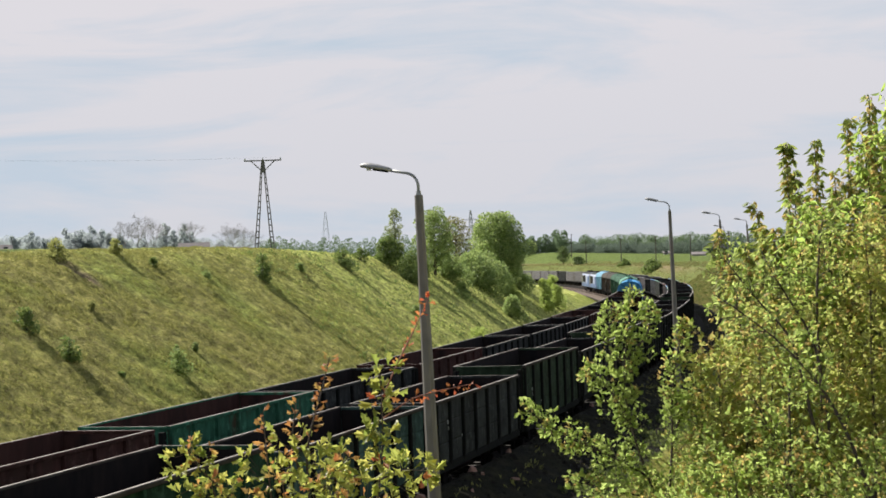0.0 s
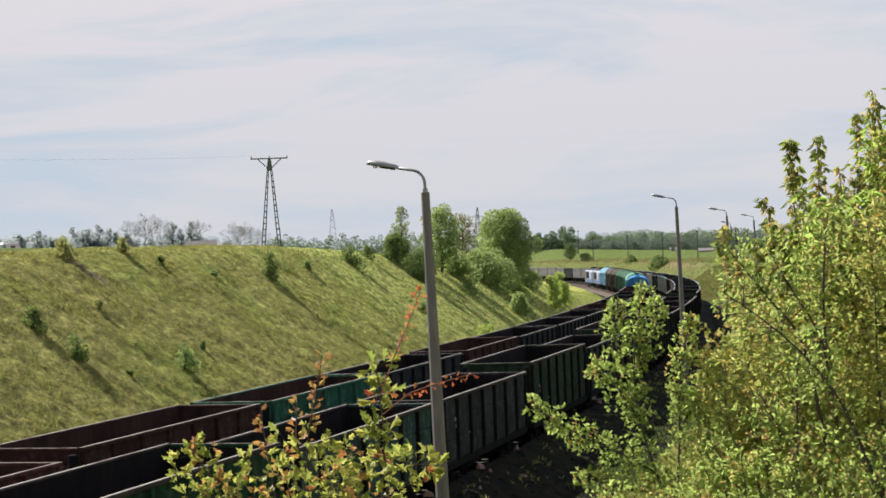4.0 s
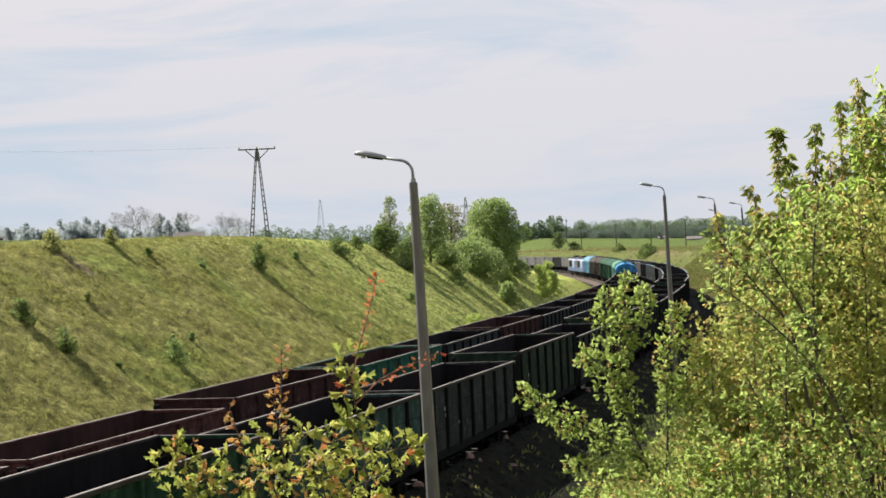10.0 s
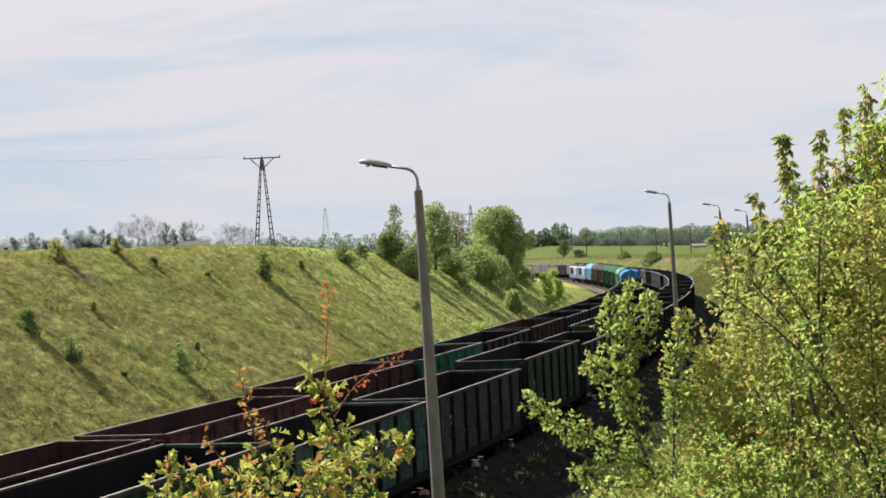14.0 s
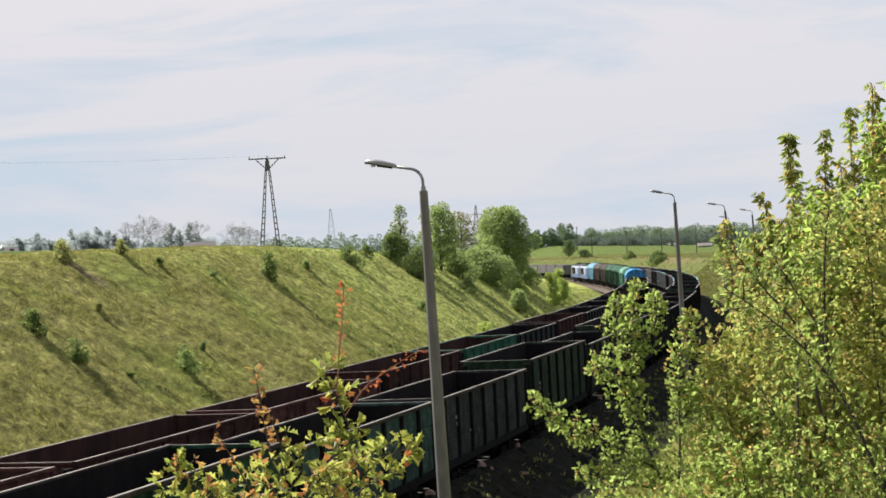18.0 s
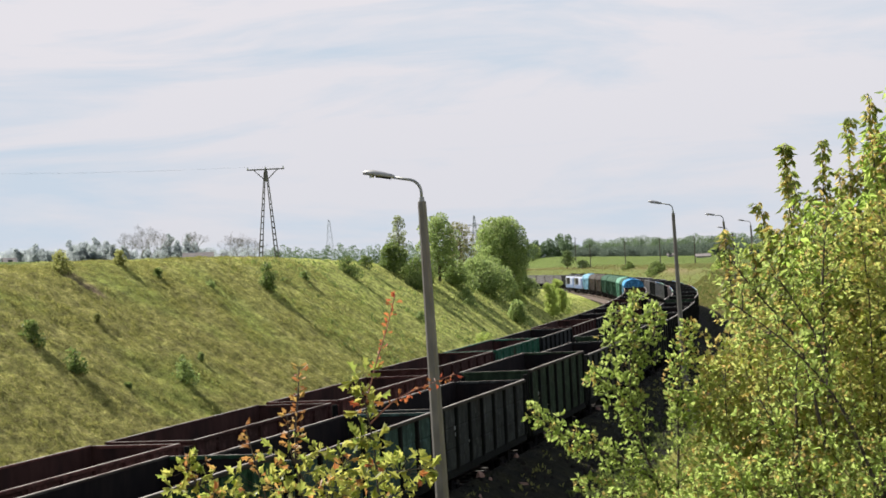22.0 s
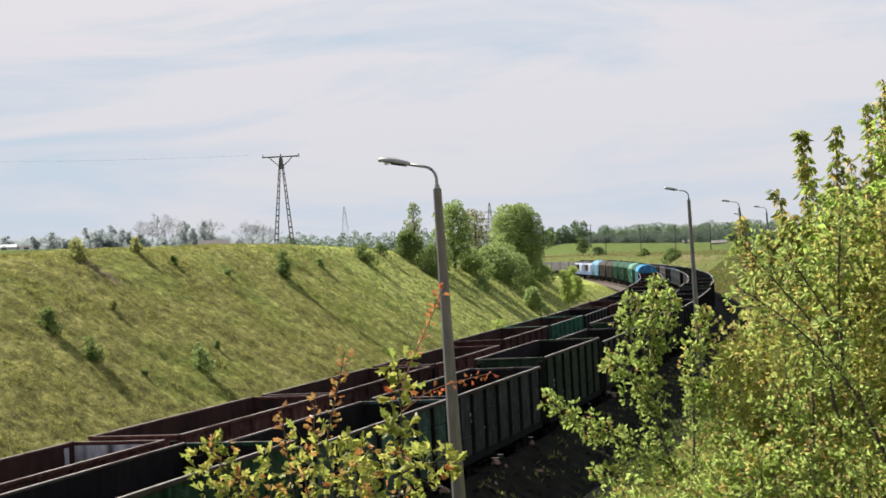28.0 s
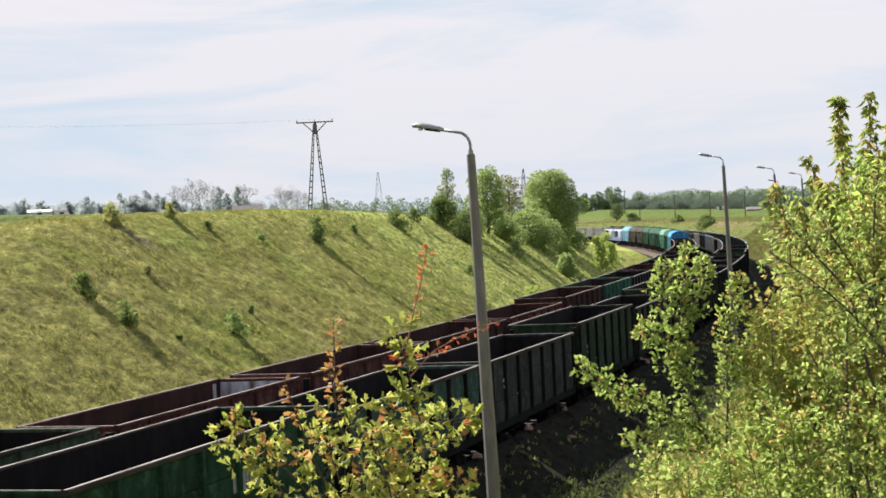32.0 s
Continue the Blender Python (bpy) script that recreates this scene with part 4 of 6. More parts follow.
def a_mast():
    """A power-line mast: two perforated legs that meet under a V-braced crossarm."""
    ma = thing("power_mast", "tall A-shaped perforated power mast with a V-braced crossarm", "power pylon", pose(-13.8, 189.5, 0.1, 0, 0, 0))
    zt = 20.15
    feet = [(-1.05, 0.0, 10.0), (0.86, 0.0, 10.0)]
    for fx, fy, fz in feet:
        g = Geo()
        sgn = 1 if fx > 0 else -1
        top = Vector((sgn * 0.10, 0, zt))
        base = Vector((fx, fy, fz))
        for o in (-0.2, 0.2):
            g.tube([base + Vector((o, 0, 0)), top + Vector((o * 0.3, 0, 0))], [0.075, 0.06], 4)
        for i in range(15):
            t = (i + 0.5) / 15
            c = base.lerp(top, t)
            w = 0.2 * (1 - 0.7 * t)
            g.box(c.x - w, c.x + w, c.y - 0.06, c.y + 0.06, c.z - 0.07, c.z + 0.07)
        part("leg", g, M_PYLON, ma, "ladder-like perforated leg")
    g = Geo()
    g.grid([(x, y, z) for y in (-0.1, 0.1) for x, z in ((-0.25, zt - 1.15), (0.25, zt - 1.15), (0.15, zt + 0.16), (-0.15, zt + 0.16))], [(3, 2, 1, 0), (4, 5, 6, 7), (0, 1, 5, 4), (1, 2, 6, 5), (2, 3, 7, 6), (3, 0, 4, 7)])
    part("head_plate", g, M_PYLON, ma, "solid head where the legs meet")
    g = Geo()
    g.box(-2.1, 2.1, -0.08, 0.08, zt + 0.15, zt + 0.29, c=0.02)
    part("crossarm", g, M_PYLON, ma)
    for sx in (-1, 1):
        g = Geo()
        g.tube([(sx * 1.35, 0, zt + 0.2), (sx * 0.2, 0, zt - 0.9)], 0.06, 6)
        part("brace", g, M_PYLON, ma)
    for x in (-2.0, 0.0, 2.0):
        g = Geo()
        g.tube([(x, 0, zt + 0.28), (x, 0, zt + 0.36), (x, 0, zt + 0.44), (x, 0, zt + 0.55)], [0.05, 0.085, 0.085, 0.04], 8)
        part("insulator", g, M_LENS, ma)
    return ma


a_mast()


def wire(p, q, sag, r=0.0022):
    g = Geo()
    p, q = Vector(p), Vector(q)
    g.tube([p.lerp(q, i / 24) - Vector((0, 0, 4 * sag * (i / 24) * (1 - i / 24))) for i in range(25)], r, 4)
    solo("power_wire", g, M_FARSTEEL, "thin bare power-line wire", "wire", group="power-line wires")


for dx in (-2.0, 0.0, 2.0):
    wire((-13.8 + dx, 189.5, 20.8), (-78 + dx * 0.7, 165.0 + dx * 0.6, 22.6), 0.9)


def lattice_tower(x, y, z0, z1, wide, arms):
    """A far steel lattice tower in stages that narrow upwards."""
    to = thing("lattice_tower", "far grey steel lattice tower on the horizon", "power pylon", pose(x, y, z0, 0, 0, 12), "far towers")
    h = z1 - z0
    n = 7
    lev = [(h * (1 - (1 - i / n) ** 1.25), wide / 2 * (1 - 0.9 * i / n)) for i in range(n + 1)]
    for sx in (-1, 1):
        for sy in (-1, 1):
            g = Geo()
            g.tube([(sx * w, sy * w, zz) for zz, w in lev], 0.06, 4)
            part("corner_leg", g, M_FARSTEEL, to)
    g = Geo()
    for (za, wa), (zb, wb) in zip(lev, lev[1:]):
        for sy in (-1, 1):
            g.tube([(-wa, sy * wa, za), (wb, sy * wb, zb)], 0.03, 4)
            g.tube([(wa, sy * wa, za), (-wb, sy * wb, zb)], 0.03, 4)
            g.tube([(sy * wa, -wa, za), (sy * wb, wb, zb)], 0.03, 4)
    part("bracing", g, M_FARSTEEL, to)
    for zf, half in arms:
        g = Geo()
        g.tube([(-half, 0, h * zf), (half, 0, h * zf)], [0.07, 0.07], 4)
        g.tube([(-half, 0, h * zf), (0, 0, h * zf + half * 0.35), (half, 0, h * zf)], 0.05, 4)
        part("crossarm", g, M_FARSTEEL, to)


lattice_tower(-33, 899, 15.0, 38.2, 4.6, [])
lattice_tower(21, 420, 4.0, 21.3, 2.2, [(0.86, 1.7), (0.76, 1.1)])


def line_pole(x, y, tall, arm=True):
    z = float(land([x], [y])[0]) - 0.2
    po = thing("utility_pole", "dark weathered wooden utility pole", "utility pole", pose(x, y, z, random.uniform(-1, 1), random.uniform(-1, 1), 20), "utility poles by the line")
    g = Geo()
    g.tube([(0, 0, 0), (0, 0, tall)], [0.16, 0.11], 8)
    part("pole", g, M_WOODPOLE, po)
    if arm:
        g = Geo()
        g.box(-0.6, 0.6, -0.05, 0.05, tall - 0.45, tall - 0.35)
        part("crossarm", g, M_WOODPOLE, po)


for s_, l_, t_ in ((612, 40, 9.0), (548, 26, 8.0), (520, 30, 8.0), (494, 34, 8.0), (470, 38, 8.0), (223, 6.5, 8.6), (262, 10, 7.5), (300, 14, 7.5)):
    px_, py_, _ = bed(s_, l_)
    line_pole(px_, py_, t_)


# ---- far buildings ----
M_WHITEWALL = surface("white_sheet_wall", (0.78, 0.78, 0.78), (0.70, 0.71, 0.72), 0.6, 0.6)
M_DIMROOF = surface("grey_brown_roof", (0.17, 0.15, 0.15), (0.24, 0.21, 0.20), 0.8, 0.8)
M_PLASTER = surface("grey_plaster", (0.42, 0.40, 0.37), (0.50, 0.48, 0.45), 0.7, 0.9)
M_BRICKFAR = surface("far_brick", (0.30, 0.17, 0.12), (0.38, 0.23, 0.17), 1.5, 0.9)
M_PANE = surface("dark_window_pane", (0.03, 0.035, 0.04), (0.05, 0.055, 0.06), 1.0, 0.15)


def house(label, x, y, turn, long, deep, wall_h, roof_h, m_wall, m_roof, windows=4, sink=0.3):
    z = float(land([x], [y])[0]) - sink
    ho = thing("farm_building", label, "building", pose(x, y, z, 0, 0, turn), "far farm buildings")
    a, b = long / 2, deep / 2
    g = Geo()
    v = [(-a, -b, 0), (a, -b, 0), (a, b, 0), (-a, b, 0), (-a, -b, wall_h), (a, -b, wall_h), (a, b, wall_h), (-a, b, wall_h), (-a, 0, wall_h + roof_h), (a, 0, wall_h + roof_h)]
    g.grid(v, [(0, 1, 5, 4), (2, 3, 7, 6), (1, 2, 6, 9, 5), (3, 0, 4, 8, 7)])
    part("wall", g, m_wall, ho)
    g = Geo()
    for sy in (-1, 1):
        e = 0.4
        yb, zb = sy * (b + e), wall_h - e * roof_h / b
        p = [(-a - e, yb, zb), (a + e, yb, zb), (a + e, 0, wall_h + roof_h), (-a - e, 0, wall_h + roof_h)]
        g.face(p)
        g.face([(q[0], q[1], q[2] + 0.18) for q in p])
        g.face([p[0], p[1], (p[1][0], p[1][1], p[1][2] + 0.18), (p[0][0], p[0][1], p[0][2] + 0.18)])
    part("roof", g, m_roof, ho)
    for i in range(windows):
        xx = -a + (i + 0.5) * long / windows
        g = Geo()
        g.box(xx - 0.55, xx + 0.55, -b - 0.04, -b + 0.02, wall_h * 0.4, wall_h * 0.4 + 1.2)
        part("window", g, M_PANE, ho)


house("white low shed beyond the crest of the bank", -97.8, 408.5, 12, 5.2, 3.4, 1.5, 0.5, M_WHITEWALL, M_WHITEWALL, 1)
house("small grey house beside the white shed", -93.4, 412, 20, 2.6, 3, 0.9, 1.0, M_PLASTER, M_DIMROOF, 1)
house("long low farm building with a dark roof", -60.0, 521, 5, 9, 6, 2.4, 2.2, M_DIMROOF, M_DIMROOF, 3)
house("long barn with a grey-brown roof", -48.5, 520, -4, 10.5, 6, 2.2, 2.2, M_DIMROOF, M_DIMROOF, 3)
house("brick farmhouse at the far edge of the field", 62, 760, 8, 4.5, 4, 1.8, 1.6, M_BRICKFAR, M_DIMROOF, 2)
house("long pale barn under the far wood", 105.6, 566, -14, 4.6, 3, 0.9, 0.7, M_PLASTER, M_DIMROOF, 0)
house("small white shed beside the pale barn", 100, 600, -10, 1.8, 2, 0.9, 0.5, M_WHITEWALL, M_DIMROOF, 1)


# ---- leaves, twigs and crowns ----
LEAF_PLAIN = (np.array([(0, 0, 0), (0.30, 0.28, 0.05), (0.70, 0.24, 0.06), (1.0, 0, -0.06), (0.70, -0.24, 0.06), (0.30, -0.28, 0.05)]), [(0, 1, 2, 3), (0, 3, 4, 5)])
LEAF_LOBED = (np.array([(0, 0, 0), (0.34, 0.07, 0.04), (0.58, 0.29, 0.13), (0.63, 0.13, 0.03), (0.86, 0.22, 0.08), (0.86, 0.09, 0.0), (1.0, 0.0, -0.14), (0.86, -0.09, 0.0), (0.86, -0.22, 0.08), (0.63, -0.13, 0.03),
                        (0.58, -0.29, 0.13), (0.34, -0.07, 0.04)]), [(0, 1, 2, 3), (0, 3, 4, 5), (0, 5, 6), (0, 6, 7), (0, 7, 8, 9), (0, 9, 10, 11)])
LEAF_LANCE = (np.array([(0, 0, 0), (0.28, 0.16, 0.05), (0.62, 0.17, 0.0), (1.0, 0, -0.22), (0.62, -0.17, 0.0), (0.28, -0.16, 0.05)]), [(0, 1, 2, 3), (0, 3, 4, 5)])
LEAF_CARD = (np.array([(-0.5, -0.22, 0.0), (0.0, -0.5, 0.10), (0.5, -0.20, 0.0), (0.42, 0.30, 0.08), (-0.05, 0.5, -0.06), (-0.46, 0.28, 0.05)]), [(0, 1, 2, 3), (0, 3, 4, 5)])


def leaf_mesh(name, pts, size, mat, shape=LEAF_PLAIN, aim_at=None, rng=None, spread=0.35, droop=0.0, lit=0.0):
    """One mesh of many leaves at the points, each turned its own way; aim_at: the way that they point; lit: how far their blades turn to the light."""
    rng = rng or np.random.default_rng(1)
    pts = np.asarray(pts, float)
    n = len(pts)
    d = rng.normal(size=(n, 3))
    if aim_at is not None:
        d = np.asarray(aim_at, float) + d * 0.35
    d[:, 2] -= droop
    d /= np.linalg.norm(d, axis=1, keepdims=True)
    u = np.cross(d, rng.normal(size=(n, 3)) + lit * np.array(SUN_FROM))
    u /= np.linalg.norm(u, axis=1, keepdims=True)
    w = np.cross(d, u)
    k = np.asarray(size, float) * (1 + spread * (rng.random(n) * 2 - 1))
    t, fs = shape
    curl = 0.6 + 1.2 * rng.random(n)
    v = pts[:, None, :] + k[:, None, None] * (t[None, :, 0, None] * d[:, None, :] + t[None, :, 1, None] * u[:, None, :] + (t[None, :, 2] * curl[:, None])[:, :, None] * w[:, None, :])
    m = len(t)
    faces = []
    for q in fs:
        faces.append((np.arange(n)[:, None] * m + np.array(q)[None, :]).tolist())
    me = bpy.data.meshes.new(name)
    me.from_pydata(v.reshape(-1, 3).tolist(), [], [tuple(q) for block in faces for q in block])
    me.materials.append(mat)
    return me


def spline(pts, n):
    """n points evenly along a polyline with its corners eased."""
    p = np.array(pts, float)
    t = np.linspace(0, len(p) - 1, n)
    out = np.stack([np.interp(t, np.arange(len(p)), p[:, i]) for i in range(3)], -1)
    for _ in range(2):
        out[1:-1] = (out[:-2] + 2 * out[1:-1] + out[2:]) / 4
    return out


SWAY = []   # branches that swing in the wind: object, degrees, seconds, lag


def shrub(name, label, root, stems, leaf, size, twigs, twig_len, thick, shape, rng, tip_leaf=None, tip_share=0.0, sway=1.0, period=4.0, whorl=5, gap=2.2, droop=0.1, pivot=None, swing=None, gains=None,
          leafy_to=None, red_from=99, leafy_from=0.0, taper=0.6):
    """A shrub of stems; the stems carry side twigs (so many a metre), the twigs whorls of leaves. Each stem is a part whose base is its pivot."""
    sh = thing(name, label, "shrub", pose(*root))
    rt = np.array(root)
    for si, st in enumerate(stems):
        base = np.array(pivot if pivot else st[0])
        red = si >= red_from
        reach = leafy_to[si] if leafy_to else 1.0
        pl = spline(st, 14) - base
        length = np.linalg.norm(np.diff(pl, axis=0), axis=1).sum()
        r0 = thick * (0.5 + 0.5 * min(1.0, length / 2.5)) * (0.6 if red else 1.0)
        g = Geo()
        g.tube([tuple(p) for p in pl], [r0 * (1 - 0.85 * i / 13) + 0.0012 for i in range(14)], 6)
        kinds = {False: ([], []), True: ([], [])}

        def tuft(o, axis, many, young, long=1.0):
            """A whorl of leaves round the end of a spur."""
            for _ in range(many):
                d = rng.normal(size=3)
                d -= axis * (d @ axis)
                d = d / (np.linalg.norm(d) + 1e-9) + axis * rng.uniform(0.2, 1.1)
                kinds[young][0].append(o + d * size * 0.12)
                kinds[young][1].append(d / np.linalg.norm(d))

        for _ in range(int(length * twigs)):
            t = leafy_from + (1 - leafy_from) * rng.random() ** 0.85
            if t > reach:
                continue
            i = min(12, int(t * 13))
            o = pl[i] + (pl[i + 1] - pl[i]) * (t * 13 - i)
            grow = (pl[i + 1] - pl[i]) / (np.linalg.norm(pl[i + 1] - pl[i]) + 1e-9)
            side = rng.normal(size=3)
            side -= grow * (side @ grow)
            side /= np.linalg.norm(side)
            ln = twig_len * (1.1 - taper * t) * rng.uniform(0.3, 1.15)
            dv = side * 0.85 + grow * rng.uniform(0.25, 0.8) + np.array([0, 0, 0.12])
            dv /= np.linalg.norm(dv)
            e = o + dv * ln
            mid = (o + e) / 2 + rng.normal(size=3) * ln * 0.08
            g.tube([tuple(o), tuple(mid), tuple(e)], [r0 * 0.26, r0 * 0.18, 0.0012], 3, cap=False)
            n_tufts = max(1, int(ln / (size * gap) + rng.random()))
            for q in np.linspace(1.0, 0.25, n_tufts) if n_tufts > 1 else [1.0]:
                tuft(o * (1 - q) ** 2 + 2 * mid * q * (1 - q) + e * q * q, dv, whorl if q > 0.9 else max(2, whorl - 2), bool(rng.random() < tip_share * (0.4 + t) * (1.4 if q > 0.9 else 0.6)))
        # the stem's own leaves, youngest at its end
        grow = (pl[13] - pl[10]) / (np.linalg.norm(pl[13] - pl[10]) + 1e-9)
        for q in np.linspace(0.25 if red or reach < 0.2 else max(0.5, leafy_from), 1.0, max(3, int(length * 0.6 / (size * (0.27 if red else 0.5 if reach < 1 else gap))))):
            i = min(12, int(q * 13 - 1e-6))
            tuft(pl[i] + (pl[i + 1] - pl[i]) * (q * 13 - i), grow, 2 if red or reach < 1 else 3, red or (q > 0.8 and tip_share > 0.05) or q > reach)
        br = part("branch", g, M_TWIG if red else M_BARK, sh)
        br.location = tuple(base - rt)
        for young, nm, mat in ((False, "leaves", leaf), (True, "young_leaves", tip_leaf or leaf)):
            pts, dirs = kinds[young]
            if pts:
                part(nm, leaf_mesh(nm, pts, size * (0.5 if red else 0.75 if young else 1.0), mat, shape, dirs, rng, 0.4, droop, 1.8), mat, br, "reddish young leaves" if young else "")
        SWAY.append((br, [(t, a * (gains[si] if gains else 1.0)) for t, a in swing]) if swing else (br, sway * rng.uniform(0.7, 1.3), period * rng.uniform(0.85, 1.15), rng.uniform(0, 6.28)))
    return sh


RNG = np.random.default_rng(7)
FRONT_A = [
    [(-0.26, 5.29, 7.24), (-0.28, 5.32, 7.41), (-0.29, 5.34, 7.57), (-0.24, 5.37, 7.73), (-0.21, 5.4, 7.85)],
    [(-0.36, 5.19, 7.26), (-0.39, 5.19, 7.43), (-0.4, 5.18, 7.58), (-0.41, 5.18, 7.7)],
    [(-0.4, 5.08, 7.28), (-0.49, 5.04, 7.45), (-0.59, 5.0, 7.56), (-0.61, 4.96, 7.61)],
    [(-0.3, 5.39, 7.44), (-0.33, 5.34, 7.59), (-0.31, 5.29, 7.71)],
    [(-0.29, 5.19, 7.36), (-0.21, 5.2, 7.48), (-0.14, 5.2, 7.56)],
    [(-0.28, 5.19, 7.29), (-0.16, 5.25, 7.37), (-0.05, 5.3, 7.40)],
]
FRONT_A += [
    [(-0.46, 4.98, 7.27), (-0.51, 4.97, 7.39), (-0.55, 4.97, 7.52)],
    [(-0.18, 5.1, 7.24), (-0.19, 5.1, 7.36), (-0.21, 5.1, 7.51)],
    [(-0.01, 5.3, 7.1), (0.02, 5.3, 7.24), (0.04, 5.3, 7.34)],
    [(-0.31, 4.99, 7.26), (-0.32, 4.99, 7.38), (-0.34, 4.99, 7.51)],
    [(-0.14, 5.2, 7.16), (-0.13, 5.2, 7.28), (-0.11, 5.2, 7.38)],
]
FRONT_B = [
    [(-0.12, 5.6, 7.22), (-0.06, 5.57, 7.37), (-0.04, 5.53, 7.6), (-0.05, 5.5, 7.8)],
    [(-0.05, 5.5, 7.44), (0.02, 5.6, 7.46), (0.09, 5.7, 7.44)],
    [(-0.04, 5.5, 7.71), (0.01, 5.5, 7.82), (0.08, 5.5, 7.95), (0.12, 5.5, 8.04)],
    [(-0.04, 5.5, 7.64), (0.05, 5.53, 7.7), (0.14, 5.56, 7.72), (0.26, 5.59, 7.74)],
]
MID = [
    [(1.78, 10.85, 6.28), (1.65, 10.88, 6.68), (1.51, 10.9, 7.13), (1.52, 10.89, 7.53), (1.59, 10.88, 7.92)],
    [(1.62, 10.88, 6.72), (1.36, 10.85, 6.88), (1.05, 10.82, 7.04), (0.83, 10.77, 7.22)],
    [(1.68, 10.87, 6.57), (1.41, 10.76, 6.63), (1.11, 10.64, 6.74)],
    [(1.53, 10.89, 7.09), (1.38, 10.86, 7.32), (1.23, 10.83, 7.42)],
    [(1.76, 10.96, 6.33), (1.82, 10.98, 6.85), (1.83, 11.02, 7.29), (1.92, 11.03, 7.68)],
]
MID += [
    [(1.86, 11.04, 6.99), (2.0, 11.07, 7.24), (2.14, 11.1, 7.43)],
    [(1.52, 10.89, 7.46), (1.69, 10.92, 7.64), (1.71, 10.97, 7.82)],
    [(1.53, 10.99, 7.27), (1.43, 11.06, 7.57), (1.48, 11.1, 7.81)],
    [(2.22, 11.18, 6.21), (2.24, 11.21, 6.73), (2.3, 11.23, 7.18), (2.24, 11.28, 7.49)],
]


def upright(rng, turn, dist, z, bow=0.25, sway=0.05):
    """A stem that grows out of the bank and bows to the left on its way up to its tip."""
    x1, y1 = dist * math.sin(radians(turn)), dist * math.cos(radians(turn))
    x0, y0 = x1 + bow + rng.normal() * 0.08, y1 + rng.normal() * 0.12
    zg = float(land([x0], [y0])[0]) - 0.05
    return [(x0 + (x1 - x0) * t ** 1.6 + rng.normal() * sway * (t > 0), y0 + (y1 - y0) * t + rng.normal() * sway * (t > 0), zg + (z - zg) * t) for t in (0, 0.3, 0.55, 0.8)] + [(x1, y1, z)]


LEADERS = [(13.4, 12.6, 8.93), (13.75, 12.9, 8.72), (14.6, 12.4, 8.93), (15.6, 12.9, 9.10), (16.2, 12.6, 9.24), (12.5, 12.8, 8.52), (12.75, 12.4, 8.32), (11.35, 12.3, 8.32), (17.0, 13.2, 9.2), (17.7, 12.7, 9.1),
           (11.7, 12.0, 8.05), (12.1, 12.5, 8.2), (11.9, 11.5, 7.9), (13.1, 12.2, 8.3), (16.5, 12.0, 8.9), (17.3, 12.4, 9.0), (15.9, 12.3, 8.8), (14.9, 12.6, 8.5), (13.9, 12.4, 8.35), (14.2, 13.2, 8.55), (15.1, 13.0, 8.72), (16.7, 12.4, 8.95), (18.2, 12.9, 9.2)]
SHOOTS = [upright(RNG, a, d, z, 0.12, 0.03) for a, d, z in LEADERS]
BODY, FINE, LOW = [], [], []
for i in range(26):
    a_ = 13.0 + 5.6 * (i + RNG.random()) / 26
    top_ = 7.95 + 0.22 * (a_ - 12) + 0.06 * max(0.0, a_ - 14.5)
    BODY.append(upright(RNG, a_, RNG.uniform(11.6, 12.3), 6.9 + (top_ - 6.9) * RNG.random() ** 0.5, RNG.uniform(0.0, 0.5)))
for i in range(26):
    a_ = 11.0 + 6.2 * (i + RNG.random()) / 26
    FINE.append(upright(RNG, a_, RNG.uniform(10.6, 11.6), 7.0 + (7.75 + 0.13 * (a_ - 11) - 7.0) * RNG.random() ** 0.5, RNG.uniform(-0.1, 0.5)))
# long bare-based boughs that arch to the left across the thicket
BOUGHS = [
    [(2.75, 9.3, 6.3), (2.67, 9.33, 6.73), (2.55, 9.36, 7.12), (2.39, 9.4, 7.43), (2.12, 9.46, 7.71), (1.86, 9.52, 7.9)],
    [(2.31, 9.75, 6.2), (2.31, 9.73, 6.8), (2.22, 9.75, 7.04), (2.10, 9.78, 7.31)],
    [(2.30, 9.73, 6.75), (2.31, 9.73, 7.13), (2.32, 9.73, 7.4), (2.35, 9.72, 7.62)],
    [(2.62, 10.29, 6.9), (2.50, 10.3, 7.6), (2.31, 10.35, 7.82), (2.11, 10.39, 8.1)],
    [(2.74, 10.47, 7.0), (2.67, 10.47, 7.58), (2.49, 10.51, 7.88), (2.40, 10.52, 8.05)],
    [(2.75, 10.66, 7.1), (2.73, 10.66, 7.79), (2.76, 10.65, 8.15), (2.79, 10.64, 8.36)],
]
for a_, z_ in ((10.25, 7.25), (10.6, 7.5), (10.9, 7.6)):
    FINE.append(upright(RNG, a_, 11.2, z_, 0.1))
for i in range(9):
    LOW.append(upright(RNG, RNG.uniform(9.6, 11.4), RNG.uniform(10.4, 11.6), RNG.uniform(6.75, 7.3), RNG.uniform(-0.1, 0.3)))
for i in range(30):
    a_ = 6.6 + 11.5 * (i + RNG.random()) / 30
    LOW.append(upright(RNG, a_, RNG.uniform(9.2, 10.4), 6.68 + 0.45 * min(1, max(0, (a_ - 9.2) / 2)) * RNG.random() + 0.1 * RNG.random(), RNG.uniform(-0.15, 0.25)))


